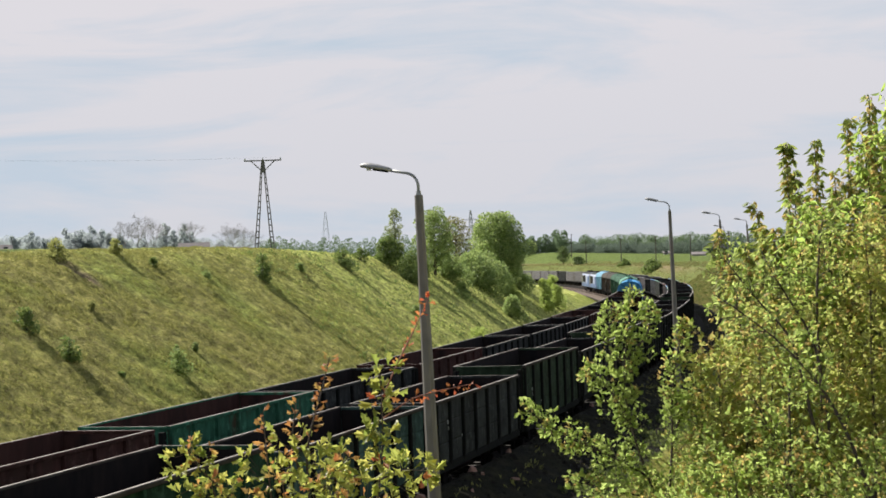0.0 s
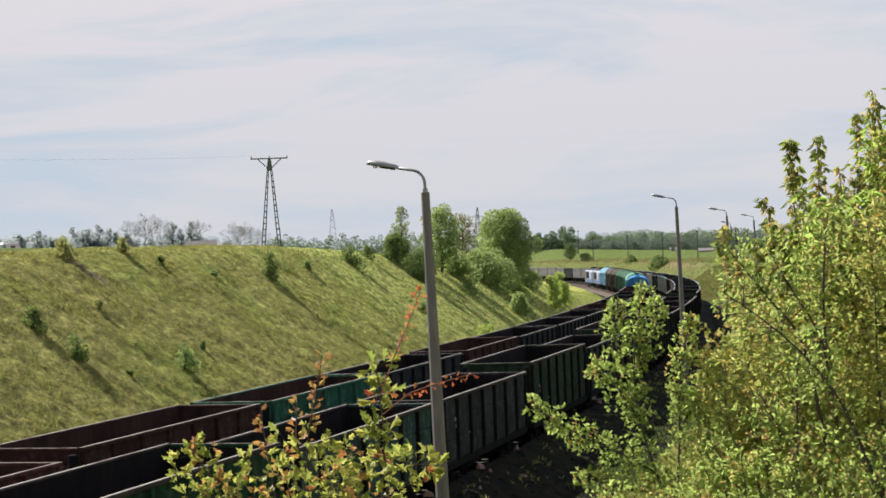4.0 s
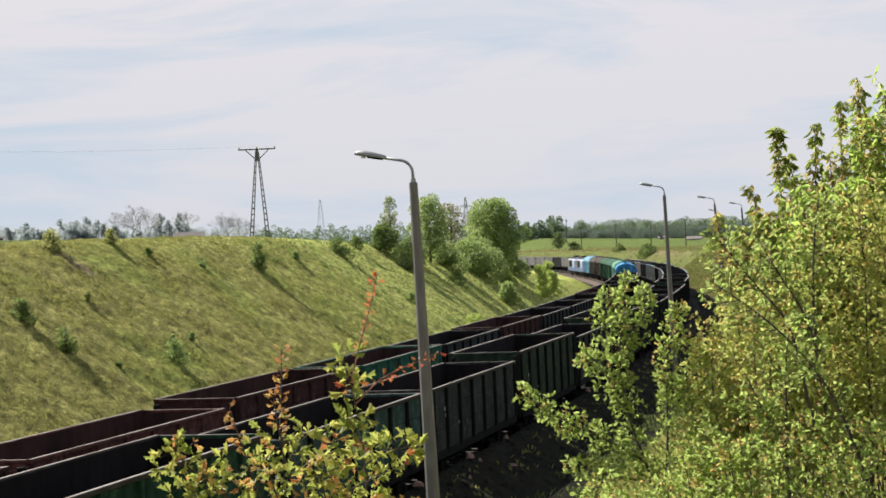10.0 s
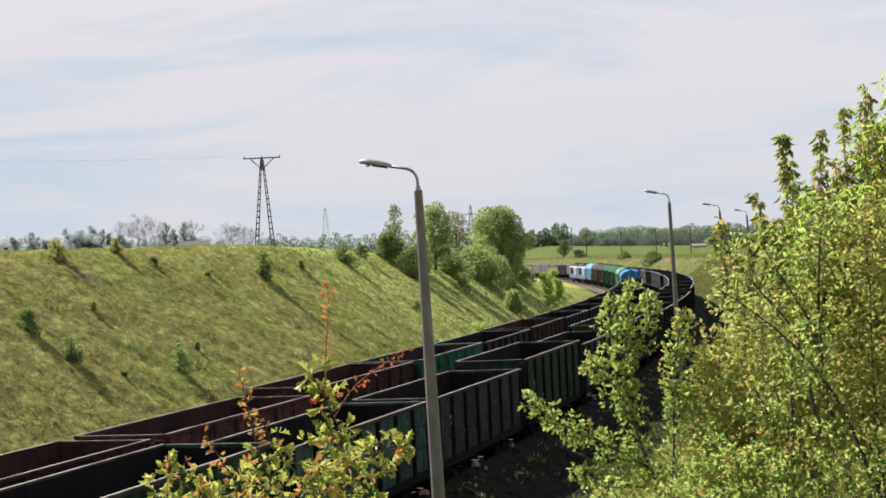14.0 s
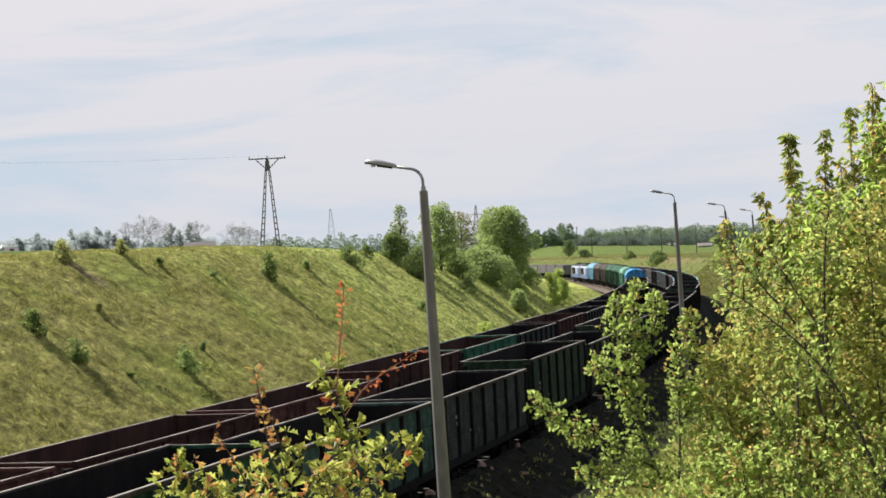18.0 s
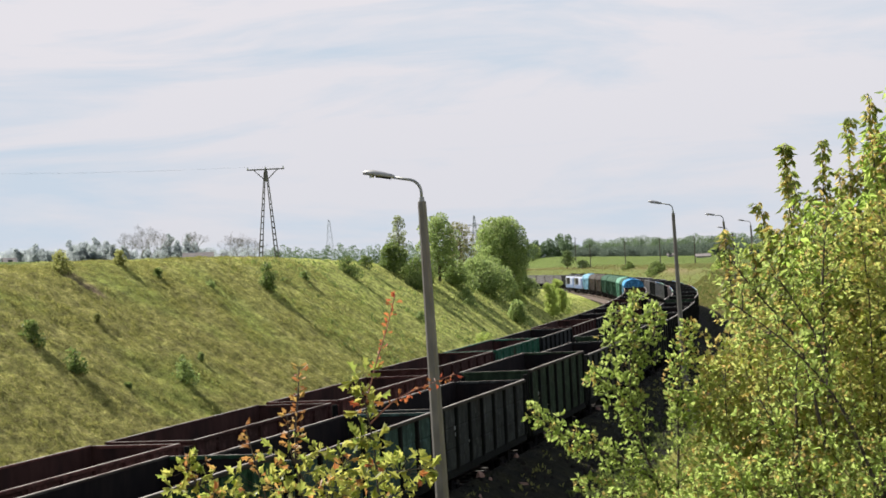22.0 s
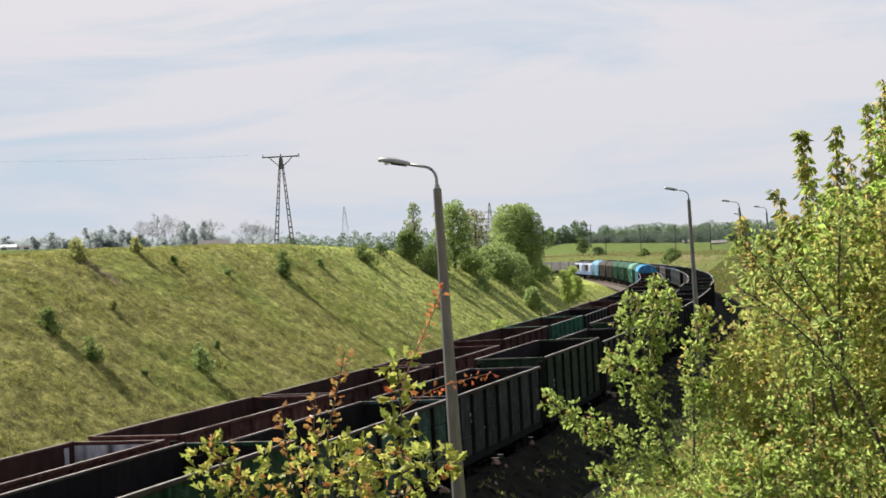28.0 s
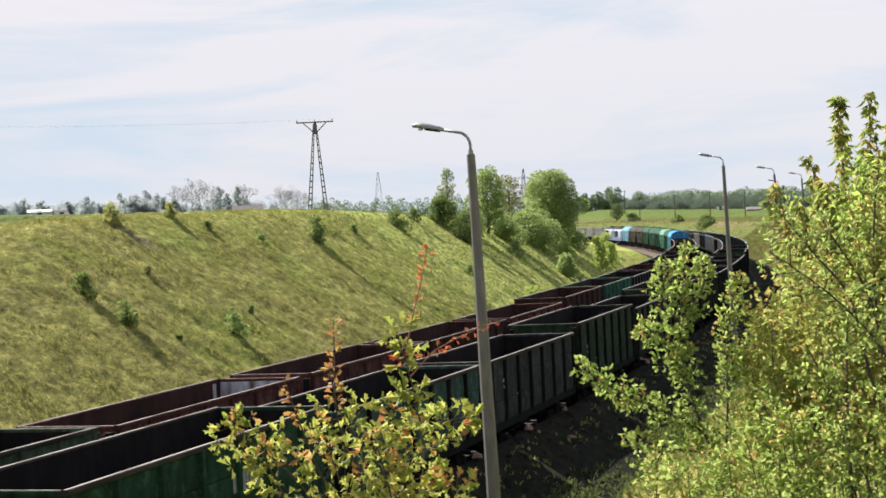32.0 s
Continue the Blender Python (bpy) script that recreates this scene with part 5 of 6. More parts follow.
GUSTS = [(0, 0.75), (1, 1.0), (2, -4.0), (3, -3.5), (4.5, -2.5), (6, -2.3), (7, -5.2), (8, -6.0), (9, -9.8), (10, -10.0), (11, -14.5), (12, -14.5), (13, -20.0), (14, -22.0), (15.2, -23.5), (16.5, -21.5), (18, -19.7), (19, -18.5), (20, -12.5),
         (21, -8.7), (22, -8.0), (23, -6.0), (24, 0.3), (25, 1.7), (26.5, 1.3), (28, -0.8), (29, -0.6), (30, 2.2), (31, -2.8), (32, -11.7)]
shrub("hawthorn_bush", "yellow-green hawthorn bush with red young leaves on the near bank", (-0.3, 5.45, 6.2), FRONT_A, L_FRONT, 0.036, 78, 0.12, 0.0055, LEAF_LOBED, RNG, L_RUSSET, 0.18, swing=GUSTS,
      gains=(1.25, 1.15, 0.6, 1.2, 0.8, 0.8, 0.5, 0.5, 0.6, 0.7, 0.6), leafy_to=(0.5, 0.55, 1, 0.45, 0.85, 1, 1, 1, 1, 1, 1), whorl=4, gap=1.6)
shrub("hawthorn_bush", "tall swaying hawthorn shoots with red tips on the near bank", (-0.12, 5.6, 6.2), FRONT_B, L_FRONT, 0.043, 74, 0.085, 0.0045, LEAF_LOBED, RNG, L_RED, 0.05, pivot=(-0.12, 5.6, 7.22), swing=GUSTS,
      leafy_to=(1, 1, 0, 0), red_from=2, whorl=4, gap=1.6)
shrub("bank_shrub", "leafy green shrub with dark stems on the near bank", (1.75, 10.9, 5.9), MID, L_MID, 0.036, 112, 0.16, 0.012, LEAF_LOBED, RNG, L_TALLRED, 0.10, 0.9, 4.6, whorl=5, gap=1.5, taper=0.75)
shrub("bird_cherry", "tall bird cherry shoots with drooping leaves over the thicket", (3.2, 12.8, 5.4), SHOOTS, L_SHOOT, 0.060, 26, 0.15, 0.009, LEAF_LANCE, RNG, L_TALLRED, 0.14, 0.8, 4.2, whorl=4, gap=1.0, droop=1.5, leafy_from=0.6, taper=0.8)
shrub("bird_cherry", "dense bright green bird cherry on the near bank", (3.0, 12.0, 5.5), BODY, L_CHERRY, 0.060, 27, 0.34, 0.008, LEAF_LANCE, RNG, L_TALLRED, 0.16, 0.8, 4.2, whorl=4, gap=1.0, droop=1.0, leafy_from=0.3, taper=0.5)
shrub("bank_thicket", "fine-leaved olive thicket with brownish young leaves on the near bank", (2.8, 11.0, 5.6), FINE, L_TALL, 0.042, 34, 0.32, 0.007, LEAF_LOBED, RNG, L_TALLRED, 0.20, 0.8, 4.2, whorl=4, gap=1.2, droop=0.3, leafy_from=0.3, taper=0.5)
shrub("bank_thicket", "arching dark boughs with small green leaves on the near bank", (2.5, 9.7, 5.9), BOUGHS, L_MID, 0.040, 34, 0.22, 0.014, LEAF_LOBED, RNG, L_TALLRED, 0.14, 0.6, 4.4, whorl=4, gap=1.6, droop=0.2, leafy_from=0.25, taper=0.3)
shrub("bank_thicket", "low leafy undergrowth on the near bank", (2.6, 10.6, 5.6), LOW, L_MID, 0.042, 42, 0.25, 0.007, LEAF_LOBED, RNG, L_TALLRED, 0.12, 0.7, 4.4, whorl=4, gap=1.4)


def crown_points(rng, lobes, n):
    """Points in the outer parts of many lobes, which give an uneven crown with gaps."""
    out = []
    w = np.array([l[3] ** 2 for l in lobes])
    pick = rng.choice(len(lobes), n, p=w / w.sum())
    for i in pick:
        c = lobes[i]
        d = rng.normal(size=3)
        d /= np.linalg.norm(d)
        r = c[3] * (0.55 + 0.5 * rng.random() ** 0.6)
        out.append((c[0] + d[0] * r, c[1] + d[1] * r, c[2] + d[2] * r * 0.85))
    return out


def tree(name, label, x, y, tall, wide, leaf, n, size, seed, low=0.18, cone=0.0, category="tree", group=""):
    """A tree or bush: a tapered trunk, limbs out to lobes of the crown, and leaves on the lobes."""
    rng = np.random.default_rng(seed)
    z = float(land([x], [y])[0]) - 0.05
    tr = thing(name, label, category, pose(x, y, z, 0, 0, float(rng.uniform(0, 360))), group)
    lobes = []
    count = max(9, int(12 + wide * 3.0))
    for i in range(count):
        # places spread evenly over the crown's egg, wider below its middle
        up = 1 - 2 * (i + 0.5) / count
        a = i * 2.39996 + rng.uniform(-0.35, 0.35)
        h = (low + 1) / 2 + up * (1 - low) / 2 * 0.80
        env = math.sqrt(max(0.04, 1 - up * up)) * (1 - 0.12 * up)
        if cone:
            env = (1 - cone) * env + cone * (1.02 - h)
        rad = wide / 2 * env * rng.uniform(0.52, 0.80)
        lobes.append((rad * math.cos(a), rad * math.sin(a), h * tall, wide * rng.uniform(0.13, 0.20) * (1 - 0.3 * cone)))
    lobes.append((0, 0, tall * (low + 1) / 2, wide * 0.30))
    if category == "bush":
        lobes = []
        for i in range(16):
            a, q = rng.uniform(0, 6.28), rng.random() ** 0.6
            h = rng.uniform(0.03, 0.92)
            rad = wide * 0.46 * q * (1.1 - 0.75 * h)
            lobes.append((rad * math.cos(a), rad * math.sin(a), h * tall, (0.10 + 0.10 * rng.random()) * (wide + tall) * (1.15 - 0.6 * h)))
        if cone > 0.5:
            lobes = []
            for i in range(14):
                h, a = 0.04 + 0.86 * i / 13, rng.uniform(0, 6.28)
                lobes.append((wide * 0.24 * (1 - 0.6 * h) * math.cos(a), wide * 0.24 * (1 - 0.6 * h) * math.sin(a), h * tall, wide * 0.27 * (1 - 0.55 * h)))
    lobes.append((0, 0, tall * 0.86, wide * 0.14))
    g = Geo()
    tw = 0.018 * tall + 0.01
    trunk = [(0, 0, 0), (0.01 * tall, 0, tall * 0.25), (-0.01 * tall, 0.01 * tall, tall * 0.55), (0, 0, tall * 0.88)]
    g.tube(trunk, [tw * 1.25, tw, tw * 0.6, tw * 0.15], 7)
    for lx, ly, lz, r in lobes[:-1]:
        zb = max(0.1 * tall, lz - 0.45 * math.hypot(lx, ly) - 0.08 * tall)
        g.tube([(0, 0, zb), (lx * 0.5, ly * 0.5, (zb + lz) / 2 - 0.02 * tall), (lx, ly, lz)], [tw * 0.42, tw * 0.28, tw * 0.08], 5, cap=False)
    part("trunk", g, M_BARK, tr)
    part("crown", leaf_mesh("crown", crown_points(rng, lobes, n), size, leaf, LEAF_CARD, None, rng, 0.5), leaf, tr)
    return tr


TREES = [("tree", "broad round-crowned tree in fresh leaf on the bank", 176.6, -19.4, 8.0, 7.4, L_TREE, 26000, 0.13), ("tree", "open-crowned green tree on the bank", 146.6, -21.4, 6.5, 4.2, L_TREE, 9000, 0.11),
         ("birch", "pale slender young birch on the crest of the bank", 138.6, -23.4, 5.3, 2.2, L_BIRCH, 2400, 0.085), ("tree", "small brownish-green tree between larger ones", 164.6, -22.4, 5.9, 3.8, L_BUD, 4200, 0.10),
         ("tree", "second small tree behind the round one", 190, -22.0, 6.4, 4.6, L_DARK, 4500, 0.15)]
for i, (nm, lb, s_, l_, h_, w_, lf, n_, sz) in enumerate(TREES):
    px_, py_, _ = bed(s_, l_)
    tree(nm, lb, px_, py_, h_, w_, lf, n_, sz, 40 + i, 0.05 if nm != "birch" else 0.06, 0.45 if nm == "birch" else 0.0)

# shrubs on the far bank: metres along, to the right, height, width, light or dark
BANK = [(60.2, -20.0, 1.0, 0.95, 0), (60.1, -17.9, 1.1, 0.75, 0), (67.9, -16.3, 1.0, 1.0, 1), (72.9, -17.5, 0.45, 0.4, 1), (68.4, -20.9, 0.4, 0.45, 2), (62.4, -16.6, 0.25, 0.3, 0), (96.6, -22.2, 1.7, 1.1, 0),
        (106.7, -22.9, 0.6, 0.9, 1), (73.1, -25.1, 1.0, 1.2, 2), (81.1, -25.5, 0.9, 0.8, 2), (88.0, -22.8, 0.5, 0.6, 1), (119.8, -23.2, 1.5, 1.6, 0), (119.1, -17.5, 0.7, 0.8, 1), (70.7, -17.6, 0.4, 0.35, 1)]
BANK2 = [(151.1, -15.0, 2.3, 2.0, 1), (177.8, -14.7, 3.7, 2.5, 2), (189.9, -14.4, 2.8, 2.4, 2), (124.0, -13.6, 1.3, 2.2, 2), (135.3, -23.2, 2.7, 3.2, 0), (133.6, -20.9, 1.6, 1.8, 0), (159.6, -19.5, 3.4, 5.4, 1), (150.0, -20.5, 2.4, 3.6, 1), (141.0, -22.3, 2.2, 3.2, 0), (170.0, -20.2, 2.8, 4.0, 1), (184.0, -18.4, 2.6, 3.6, 1),
         (128.7, -24.1, 1.0, 1.4, 0), (82.9, -24.0, 0.5, 0.6, 0), (144, -18.5, 1.4, 1.6, 1), (168, -17.2, 1.8, 2.0, 2), (200, -15.2, 2.0, 2.6, 2), (214, -16.5, 2.4, 3.0, 2), (118, -13.2, 0.9, 1.6, 2)]
for i, (s_, l_, h_, w_, tone) in enumerate(BANK + BANK2):
    thin = tone == 2 and h_ > 2
    px_, py_, _ = bed(s_, l_)
    tree("bank_bush", ("dark green bush on the grassy bank", "fresh green leafy bush on the grassy bank", "pale yellow-green bush on the grassy bank")[tone], px_, py_, h_, w_, (L_SHRUB, L_TREE, L_LIGHT if h_ > 1.25 else L_PALE)[tone],
         int(350 + (520 if thin else 650) * h_ * w_), 0.09 if thin else 0.06 + 0.018 * h_, 80 + i, 0.1, 0.9 if thin else 0.15, "bush", "bushes on the bank")

# single trees and bushes beyond the curve
for i, (nm, lb, s_, l_, h_, w_, lf) in enumerate([("tree", "dark round tree by the far curve", 569.5, 23.9, 6.6, 4.6, L_DARK), ("bush", "low dark bush by the far curve", 546, 22.5, 2.7, 5.2, L_DARK), ("bush", "low bush beyond the wagons", 402, 12.8, 3.0, 5.0, L_SHRUB),
                                             ("bush", "small bush beyond the wagons", 456, 15.6, 2.0, 3.4, L_SHRUB), ("bush", "yellowish bush on the field's edge", 330, 16, 2.6, 4.0, L_LIGHT), ("bush", "yellowish bush on the near verge", 250, 12, 2.2, 3.6, L_LIGHT),
                                             ("bush", "pale bush on the near verge", 190, 12, 2.4, 3.2, L_LIGHT), ("bush", "leafy bush on the near verge", 150, 13, 3.0, 4.0, L_TREE), ("bush", "leafy bush under the near bank", 110, 14, 3.4, 4.4, L_TREE)]):
    px_, py_, _ = bed(s_, l_)
    tree(nm, lb, px_, py_, h_, w_, lf, 1500, 0.28 if s_ > 300 else 0.15, 140 + i, 0.08, category="tree" if nm == "tree" else "bush")


def far_wood(name, label, spots, leaf, seed, spiky=0.0, size=1.0, many=520):
    """A far wood: many crowns of leaf clumps in one piece. Spots: x, y, height, width."""
    rng = np.random.default_rng(seed)
    pts = []
    for x, y, h, w in spots:
        z = float(land([x], [y])[0]) - 0.5
        lobes = []
        for i in range(9):
            hh = 0.12 + 0.8 * i / 8
            env = math.sin(math.pi * min(1, hh * 0.85 + 0.1)) ** 0.6 * (1 - spiky) + spiky * (1.05 - hh)
            a = rng.uniform(0, 6.28)
            lobes.append((x + w * 0.3 * env * math.cos(a), y + w * 0.3 * env * math.sin(a), z + hh * h, w * 0.3 * env + 0.3))
        pts += crown_points(rng, lobes, many)
    ob = new(name, leaf_mesh(name, pts, size, leaf, LEAF_CARD, None, rng, 0.5))
    return tagged(ob, label, "wood", kind="stuff")


rw = np.random.default_rng(21)


def along_view(u, d):
    """A place d metres from the camera, u degrees to the right of the y axis."""
    return (d * math.sin(radians(u)), d * math.cos(radians(u)))


def skyline(spots, d, w):
    """Far trees by their bearing and the height of their tops above the rails."""
    out = []
    for u, top in spots:
        x, y = along_view(u, d + rw.uniform(-12, 12))
        out.append((x, y, 1.07 * (top - float(land([x], [y])[0])) + 0.5, w * rw.uniform(0.8, 1.2)))
    return out


WOOD_TOPS = [(6.5, 14.6), (6.75, 17.4), (7.05, 15.8), (7.35, 15.2), (7.65, 16.0), (7.95, 16.6), (8.25, 16.8), (8.55, 17.1), (8.9, 16.2), (9.25, 15.6), (9.6, 15.4), (9.9, 15.4), (10.2, 15.9), (10.45, 16.6), (10.8, 15.6), (11.2, 16.0), (11.6, 16.5),
             (12.0, 16.0), (12.5, 16.4), (13.0, 16.0), (13.6, 16.4), (14.3, 16.0)]
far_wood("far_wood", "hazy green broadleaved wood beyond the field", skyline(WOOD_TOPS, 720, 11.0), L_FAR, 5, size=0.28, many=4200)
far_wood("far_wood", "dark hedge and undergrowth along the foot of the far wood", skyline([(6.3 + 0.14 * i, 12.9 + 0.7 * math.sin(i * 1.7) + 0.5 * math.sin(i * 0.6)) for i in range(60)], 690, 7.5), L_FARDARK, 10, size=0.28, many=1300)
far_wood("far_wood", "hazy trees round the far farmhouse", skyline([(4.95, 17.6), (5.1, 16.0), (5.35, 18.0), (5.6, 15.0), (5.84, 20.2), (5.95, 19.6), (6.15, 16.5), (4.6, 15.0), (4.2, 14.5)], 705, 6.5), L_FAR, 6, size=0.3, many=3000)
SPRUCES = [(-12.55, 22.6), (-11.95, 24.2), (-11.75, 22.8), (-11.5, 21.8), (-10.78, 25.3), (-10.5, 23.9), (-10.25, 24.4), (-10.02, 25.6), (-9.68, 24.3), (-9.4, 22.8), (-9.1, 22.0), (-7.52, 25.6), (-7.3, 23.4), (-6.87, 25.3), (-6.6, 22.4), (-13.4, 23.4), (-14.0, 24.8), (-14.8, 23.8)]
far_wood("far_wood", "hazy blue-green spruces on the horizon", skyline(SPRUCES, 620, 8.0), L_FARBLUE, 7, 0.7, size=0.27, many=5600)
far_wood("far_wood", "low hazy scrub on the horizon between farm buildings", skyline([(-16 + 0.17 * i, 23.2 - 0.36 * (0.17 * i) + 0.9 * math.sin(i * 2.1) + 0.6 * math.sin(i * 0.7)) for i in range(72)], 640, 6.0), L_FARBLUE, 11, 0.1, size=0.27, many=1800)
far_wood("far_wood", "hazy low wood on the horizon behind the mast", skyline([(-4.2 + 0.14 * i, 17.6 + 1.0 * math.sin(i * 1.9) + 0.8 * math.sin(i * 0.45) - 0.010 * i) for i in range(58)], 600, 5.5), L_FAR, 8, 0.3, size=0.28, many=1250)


def bare_tree(x, y, tall, seed):
    """A far tree with hardly a leaf: forked limbs and fine twigs."""
    rng = np.random.default_rng(seed)
    z = float(land([x], [y])[0]) - 0.3
    tr = thing("bare_tree", "far bare-limbed tree with fine twigs", "tree", pose(x, y, z), "far bare trees")
    g = Geo()

    def grow(p, d, ln, r, k):
        e = p + d * ln
        g.tube([tuple(p), tuple(e)], [r, r * 0.7], 4, cap=False)
        if k == 0:
            return
        for _ in range(3 if k > 1 else 4):
            nd = d + Vector(rng.normal(size=3).tolist()) * 0.42
            nd.z = max(nd.z, 0.15)
            grow(e, nd.normalized(), ln * rng.uniform(0.62, 0.82), r * 0.6, k - 1)

    grow(Vector((0, 0, 0)), Vector((0, 0, 1)), tall * 0.27, 0.2, 6)
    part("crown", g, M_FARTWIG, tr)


# twig grey lifted: distance haze is part of this colour
M_FARTWIG = surface("hazed_bare_twigs", (0.24, 0.23, 0.22), (0.32, 0.30, 0.28), 1.0, 0.9)
for i, (u, d, top) in enumerate([(-8.86, 590, 26.4), (-8.45, 585, 26.7), (-8.12, 590, 26.8), (-7.9, 596, 25.2), (-6.56, 590, 24.8), (-5.36, 590, 22.8), (-5.17, 596, 22.3), (-4.87, 590, 22.2)]):
    bx, by = along_view(u, d)
    bare_tree(bx, by, 1.28 * (top - float(land([bx], [by])[0])), 300 + i)


# ---- grass, litter ----
L_VERGE = leafy("dark_verge_grass_blade", (0.075, 0.105, 0.03), (0.13, 0.155, 0.05), 0.5, 0.25, 0.8)
L_FRESH = leafy("fresh_grass_blade", (0.22, 0.285, 0.06), (0.32, 0.35, 0.10), 0.65, 0.25, 0.6)
L_DRY = leafy("dry_grass_blade", (0.165, 0.165, 0.057), (0.265, 0.24, 0.09), 0.6, 0.3, 0.7)

def grass(name, label, n, s_range, lat_range, tall, seed, leaf=None, patch=0.0):
    """Tufts of three bent blades all over a stretch of bank."""
    rng = np.random.default_rng(seed)
    ss, ll = rng.uniform(*s_range, n), rng.uniform(*lat_range, n)
    h = np.interp(ss, S, HD)
    x, y = np.interp(ss, S, PX) + ll * np.cos(h), np.interp(ss, S, PY) - ll * np.sin(h)
    worn = np.exp(-((ss - 72.7) / 0.75) ** 2 - ((ll + 23.8) / 1.35) ** 4) > 0.35
    keep = ~worn & (lumps(x, y, 1.3) + 0.7 * lumps(x, y, 0.45) + rng.normal(size=n) * 0.25 > patch - 0.55)
    x, y = x[keep], y[keep]
    z = land(x, y)
    n = len(x)
    vs, fs = [], []
    for b in range(3):
        a = rng.uniform(0, 6.283, n)
        hh = tall * rng.uniform(0.4, 1.2, n)
        ox, oy = rng.normal(size=n) * 0.05, rng.normal(size=n) * 0.05
        dx, dy = np.cos(a) * hh * 0.7, np.sin(a) * hh * 0.7
        wx, wy = -np.sin(a) * hh * 0.16, np.cos(a) * hh * 0.16
        p0 = np.stack([x + ox - wx, y + oy - wy, z - 0.02], -1)
        p1 = np.stack([x + ox + wx, y + oy + wy, z - 0.02], -1)
        p2 = np.stack([x + ox + dx * 0.4 + wx * 0.7, y + oy + dy * 0.4 + wy * 0.7, z + hh * 0.62], -1)
        p3 = np.stack([x + ox + dx, y + oy + dy, z + hh * 0.85], -1)
        vs.append(np.stack([p0, p1, p2, p3], 1).reshape(-1, 3))
        i0 = b * 4 * n + np.arange(n) * 4
        fs.append(np.stack([i0, i0 + 1, i0 + 2, i0 + 3], -1))
    me = bpy.data.meshes.new(name)
    me.from_pydata(np.concatenate(vs).tolist(), [], np.concatenate(fs).tolist())
    me.materials.append(leaf or L_GRASS)
    tagged(new(name, me), label, "grass", kind="stuff")


grass("bank_grass", "short grass on the sunlit bank", 60000, (40, 112), (-27.5, -10.5), 0.085, 11)
grass("grass_tussocks", "taller tussocks of grass scattered on the sunlit bank", 26000, (40, 105), (-27.5, -10.5), 0.17, 14, None, 1.15)
grass("grass_tussocks", "dark green tussocks farther along the bank", 9000, (92, 185), (-26, -11), 0.24, 18, L_SHRUB, 1.15)
grass("bank_grass", "fresh green tufts of grass farther along the bank", 9000, (95, 300), (-26, -9.5), 0.17, 12, L_FRESH)
L_ROUGH = leafy("rough_verge_grass_blade", (0.09, 0.145, 0.035), (0.17, 0.185, 0.055), 0.5, 0.25, 0.8)
grass("rough_grass", "rough olive and straw grass on the verge of the curve", 12000, (110, 330), (6.2, 14.0), 0.42, 23, L_ROUGH, 0.6)
grass("verge_grass", "dry grass on the bank beyond the standing wagons", 30000, (110, 330), (5.5, 18), 0.35, 15, L_DRY)
grass("verge_grass", "rough grass between the far curve and the field", 14000, (330, 620), (5.5, 34), 0.35, 17, L_DRY, 0.7)
grass("verge_grass", "coarse grass on the near verge and bank", 26000, (20, 130), (8.2, 20), 0.32, 13)

grass("verge_grass", "dark green grass at the foot of the near bank", 9000, (20, 120), (4.6, 9.0), 0.22, 19, L_VERGE, 0.3)
grass("weeds", "low weeds on the dark soil beside the wagons", 2200, (30, 130), (2.6, 8.5), 0.15, 16, None, 0.6)
M_LITTER = surface("broken_pale_board", (0.24, 0.13, 0.10), (0.38, 0.25, 0.20), 6.0, 0.9, 0.004)
for i, (s_, l_, w, d, h, lb) in enumerate([(51.4, 2.02, 0.75, 0.35, 0.2, "broken pinkish slab lying beside the wagons"), (57.0, 2.05, 0.28, 0.22, 0.16, "pale lump of rubble beside the wagons"), (44.7, 2.05, 0.5, 0.3, 0.15, "pale broken slab in the shade"),
                                         (63.7, 2.05, 0.95, 0.25, 0.12, "pale board lying beside the wagons"), (50.9, 2.5, 0.16, 0.14, 0.1, "small pale stone beside the wagons"), (75.7, 2.05, 0.8, 0.25, 0.14, "pale slab beside the wagons"),
                                         (52.2, 3.3, 0.55, 0.1, 0.06, "thin reddish stick of wood on the dark soil"), (47.8, 2.9, 0.2, 0.16, 0.08, "small pale stone on the dark soil")]):
    x, y, _ = bed(s_, l_)
    g = Geo()
    rl = np.random.default_rng(500 + i)
    n_ = 7
    ring = [(math.cos(6.2832 * j / n_) * w / 2 * rl.uniform(0.6, 1.05), math.sin(6.2832 * j / n_) * d / 2 * rl.uniform(0.6, 1.1)) for j in range(n_)]
    top = [(px * 0.7, py * 0.7, h * rl.uniform(0.35, 1.0)) for px, py in ring]
    low = [(px, py, h * 0.15 - 0.05) for px, py in ring]
    g.grid(top + low + [(0, 0, h)], [(j, (j + 1) % n_, 2 * n_) for j in range(n_)] + [(j, n_ + j, n_ + (j + 1) % n_, (j + 1) % n_) for j in range(n_)])
    solo("rubble_piece", g, M_LITTER, lb, "rubble", pose(x, y, float(land([x], [y])[0]), float(rl.uniform(-8, 8)), float(rl.uniform(-6, 6)), float(rl.uniform(0, 180))), "rubble by the track")


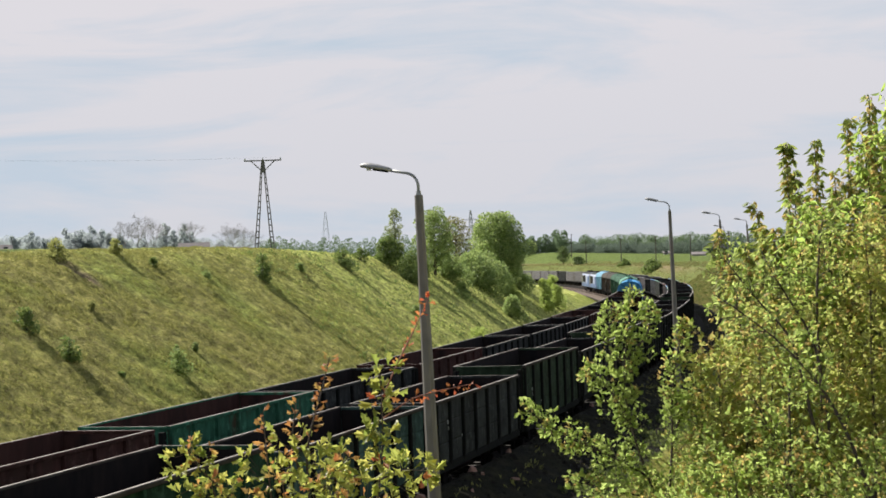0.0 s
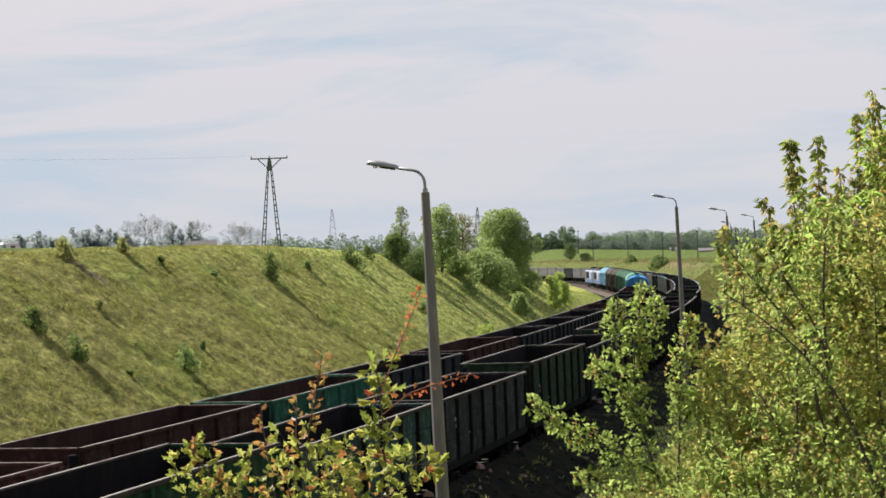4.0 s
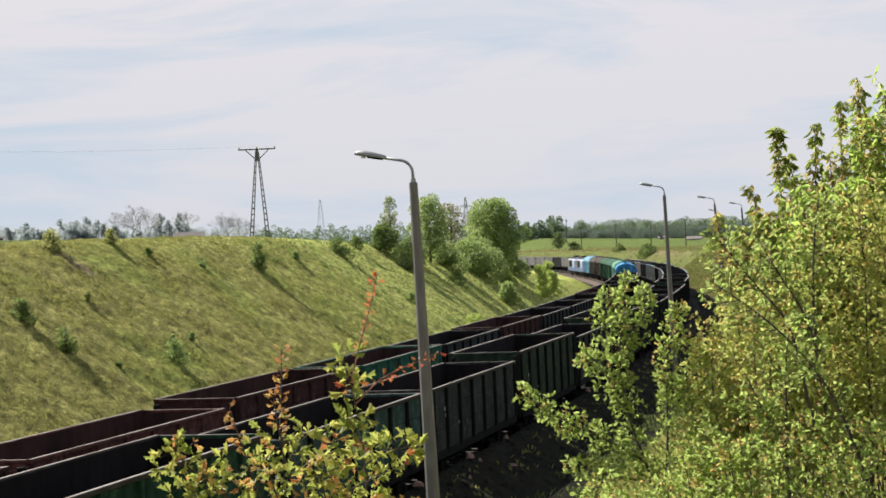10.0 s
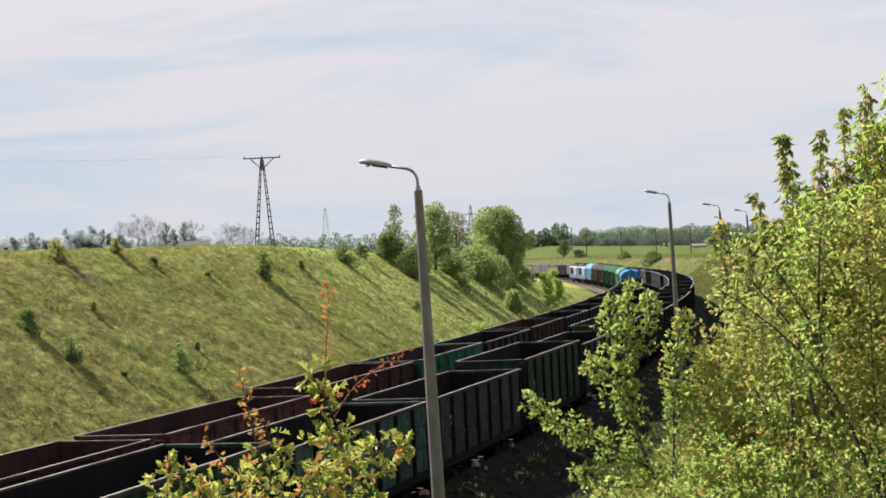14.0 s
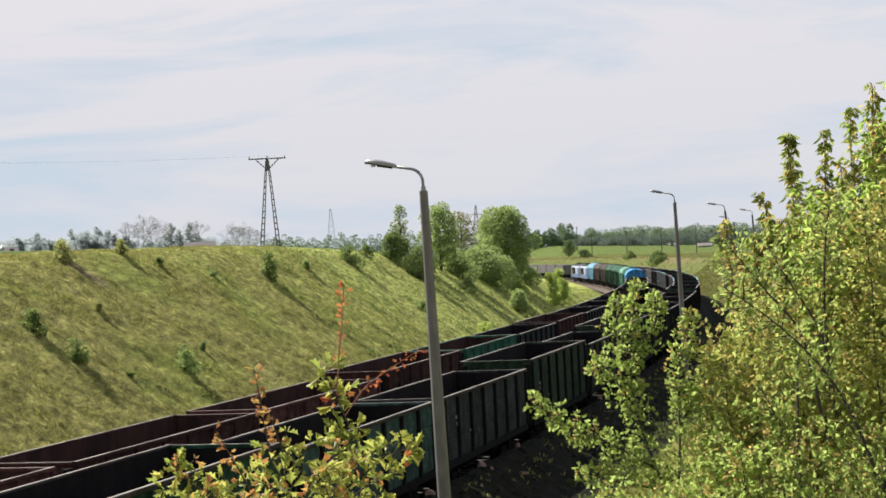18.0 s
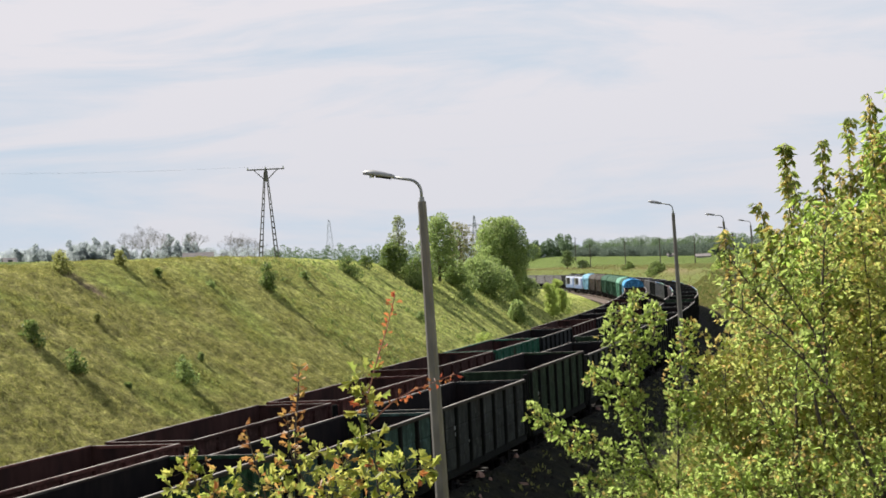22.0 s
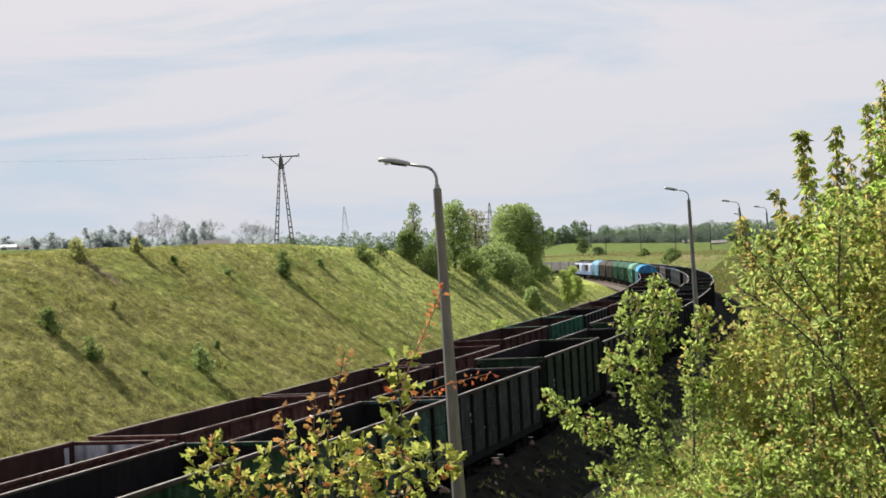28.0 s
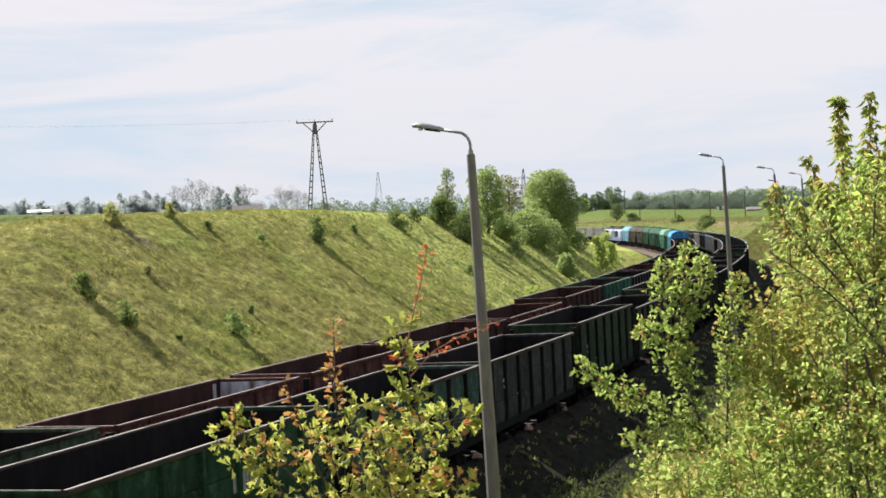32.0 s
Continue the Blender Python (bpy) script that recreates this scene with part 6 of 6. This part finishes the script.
def clods(name, label, n, s_range, lat_range, size, mat, seed):
    """Small lumps strewn over the ground."""
    rng = np.random.default_rng(seed)
    ss, ll = rng.uniform(*s_range, n), lat_range[0] + (lat_range[1] - lat_range[0]) * rng.random(n) ** 1.6
    h = np.interp(ss, S, HD)
    x, y = np.interp(ss, S, PX) + ll * np.cos(h), np.interp(ss, S, PY) - ll * np.sin(h)
    z = land(x, y)
    base = np.array([(1, 0, 0.1), (0.2, 0.9, 0.15), (-0.8, 0.5, 0.05), (-0.7, -0.6, 0.12), (0.3, -0.9, 0.08), (0.1, 0.05, 0.75)])
    k = size * (0.35 + rng.random(n) ** 3 * 1.4)
    v = base[None] * (1 + 0.35 * rng.normal(size=(n, 6, 3))) * k[:, None, None] + np.stack([x, y, z - 0.02], -1)[:, None, :]
    i = np.arange(n)[:, None] * 6
    fs = np.concatenate([i + np.array([[j, (j + 1) % 5, 5]]) for j in range(5)])
    me = bpy.data.meshes.new(name)
    me.from_pydata(v.reshape(-1, 3).tolist(), [], fs.tolist())
    me.materials.append(mat)
    tagged(new(name, me), label, "clods", kind="stuff")


# clods as dark as the soil, shade included in the colour
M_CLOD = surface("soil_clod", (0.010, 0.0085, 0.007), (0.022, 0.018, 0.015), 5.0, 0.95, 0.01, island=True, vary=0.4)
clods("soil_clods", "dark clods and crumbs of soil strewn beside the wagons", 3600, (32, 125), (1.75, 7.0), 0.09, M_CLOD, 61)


def motions():
    """The train that rolls away on the running track, and the wind in the near shrubs."""
    for ob, s0 in MOVING:
        walk(ob, [(t, on_track(s0 + SPEED * t, GAP)) for t in (0, 4, 8, 12, 16, 20, 24, 28, 32)])
    for ob, deg, *how in SWAY:
        x, y, z = ob.location
        if not how:
            walk(ob, [(t, pose(x, y, z, 0.3 * math.sin(t), a, 0)) for t, a in deg])
            continue
        (period, lag), rows, t = how, [], 0.0
        while t < 32.01:
            a = deg * (0.6 * math.sin(6.2832 * t / period + lag) + 0.4 * math.sin(6.2832 * t / (period * 0.43) + 2 * lag))
            b = deg * 0.5 * math.sin(6.2832 * t / (period * 0.7) + lag * 1.7)
            rows.append((t, pose(x, y, z, b, a, 0)))
            t += 0.8
        walk(ob, rows)


motions()
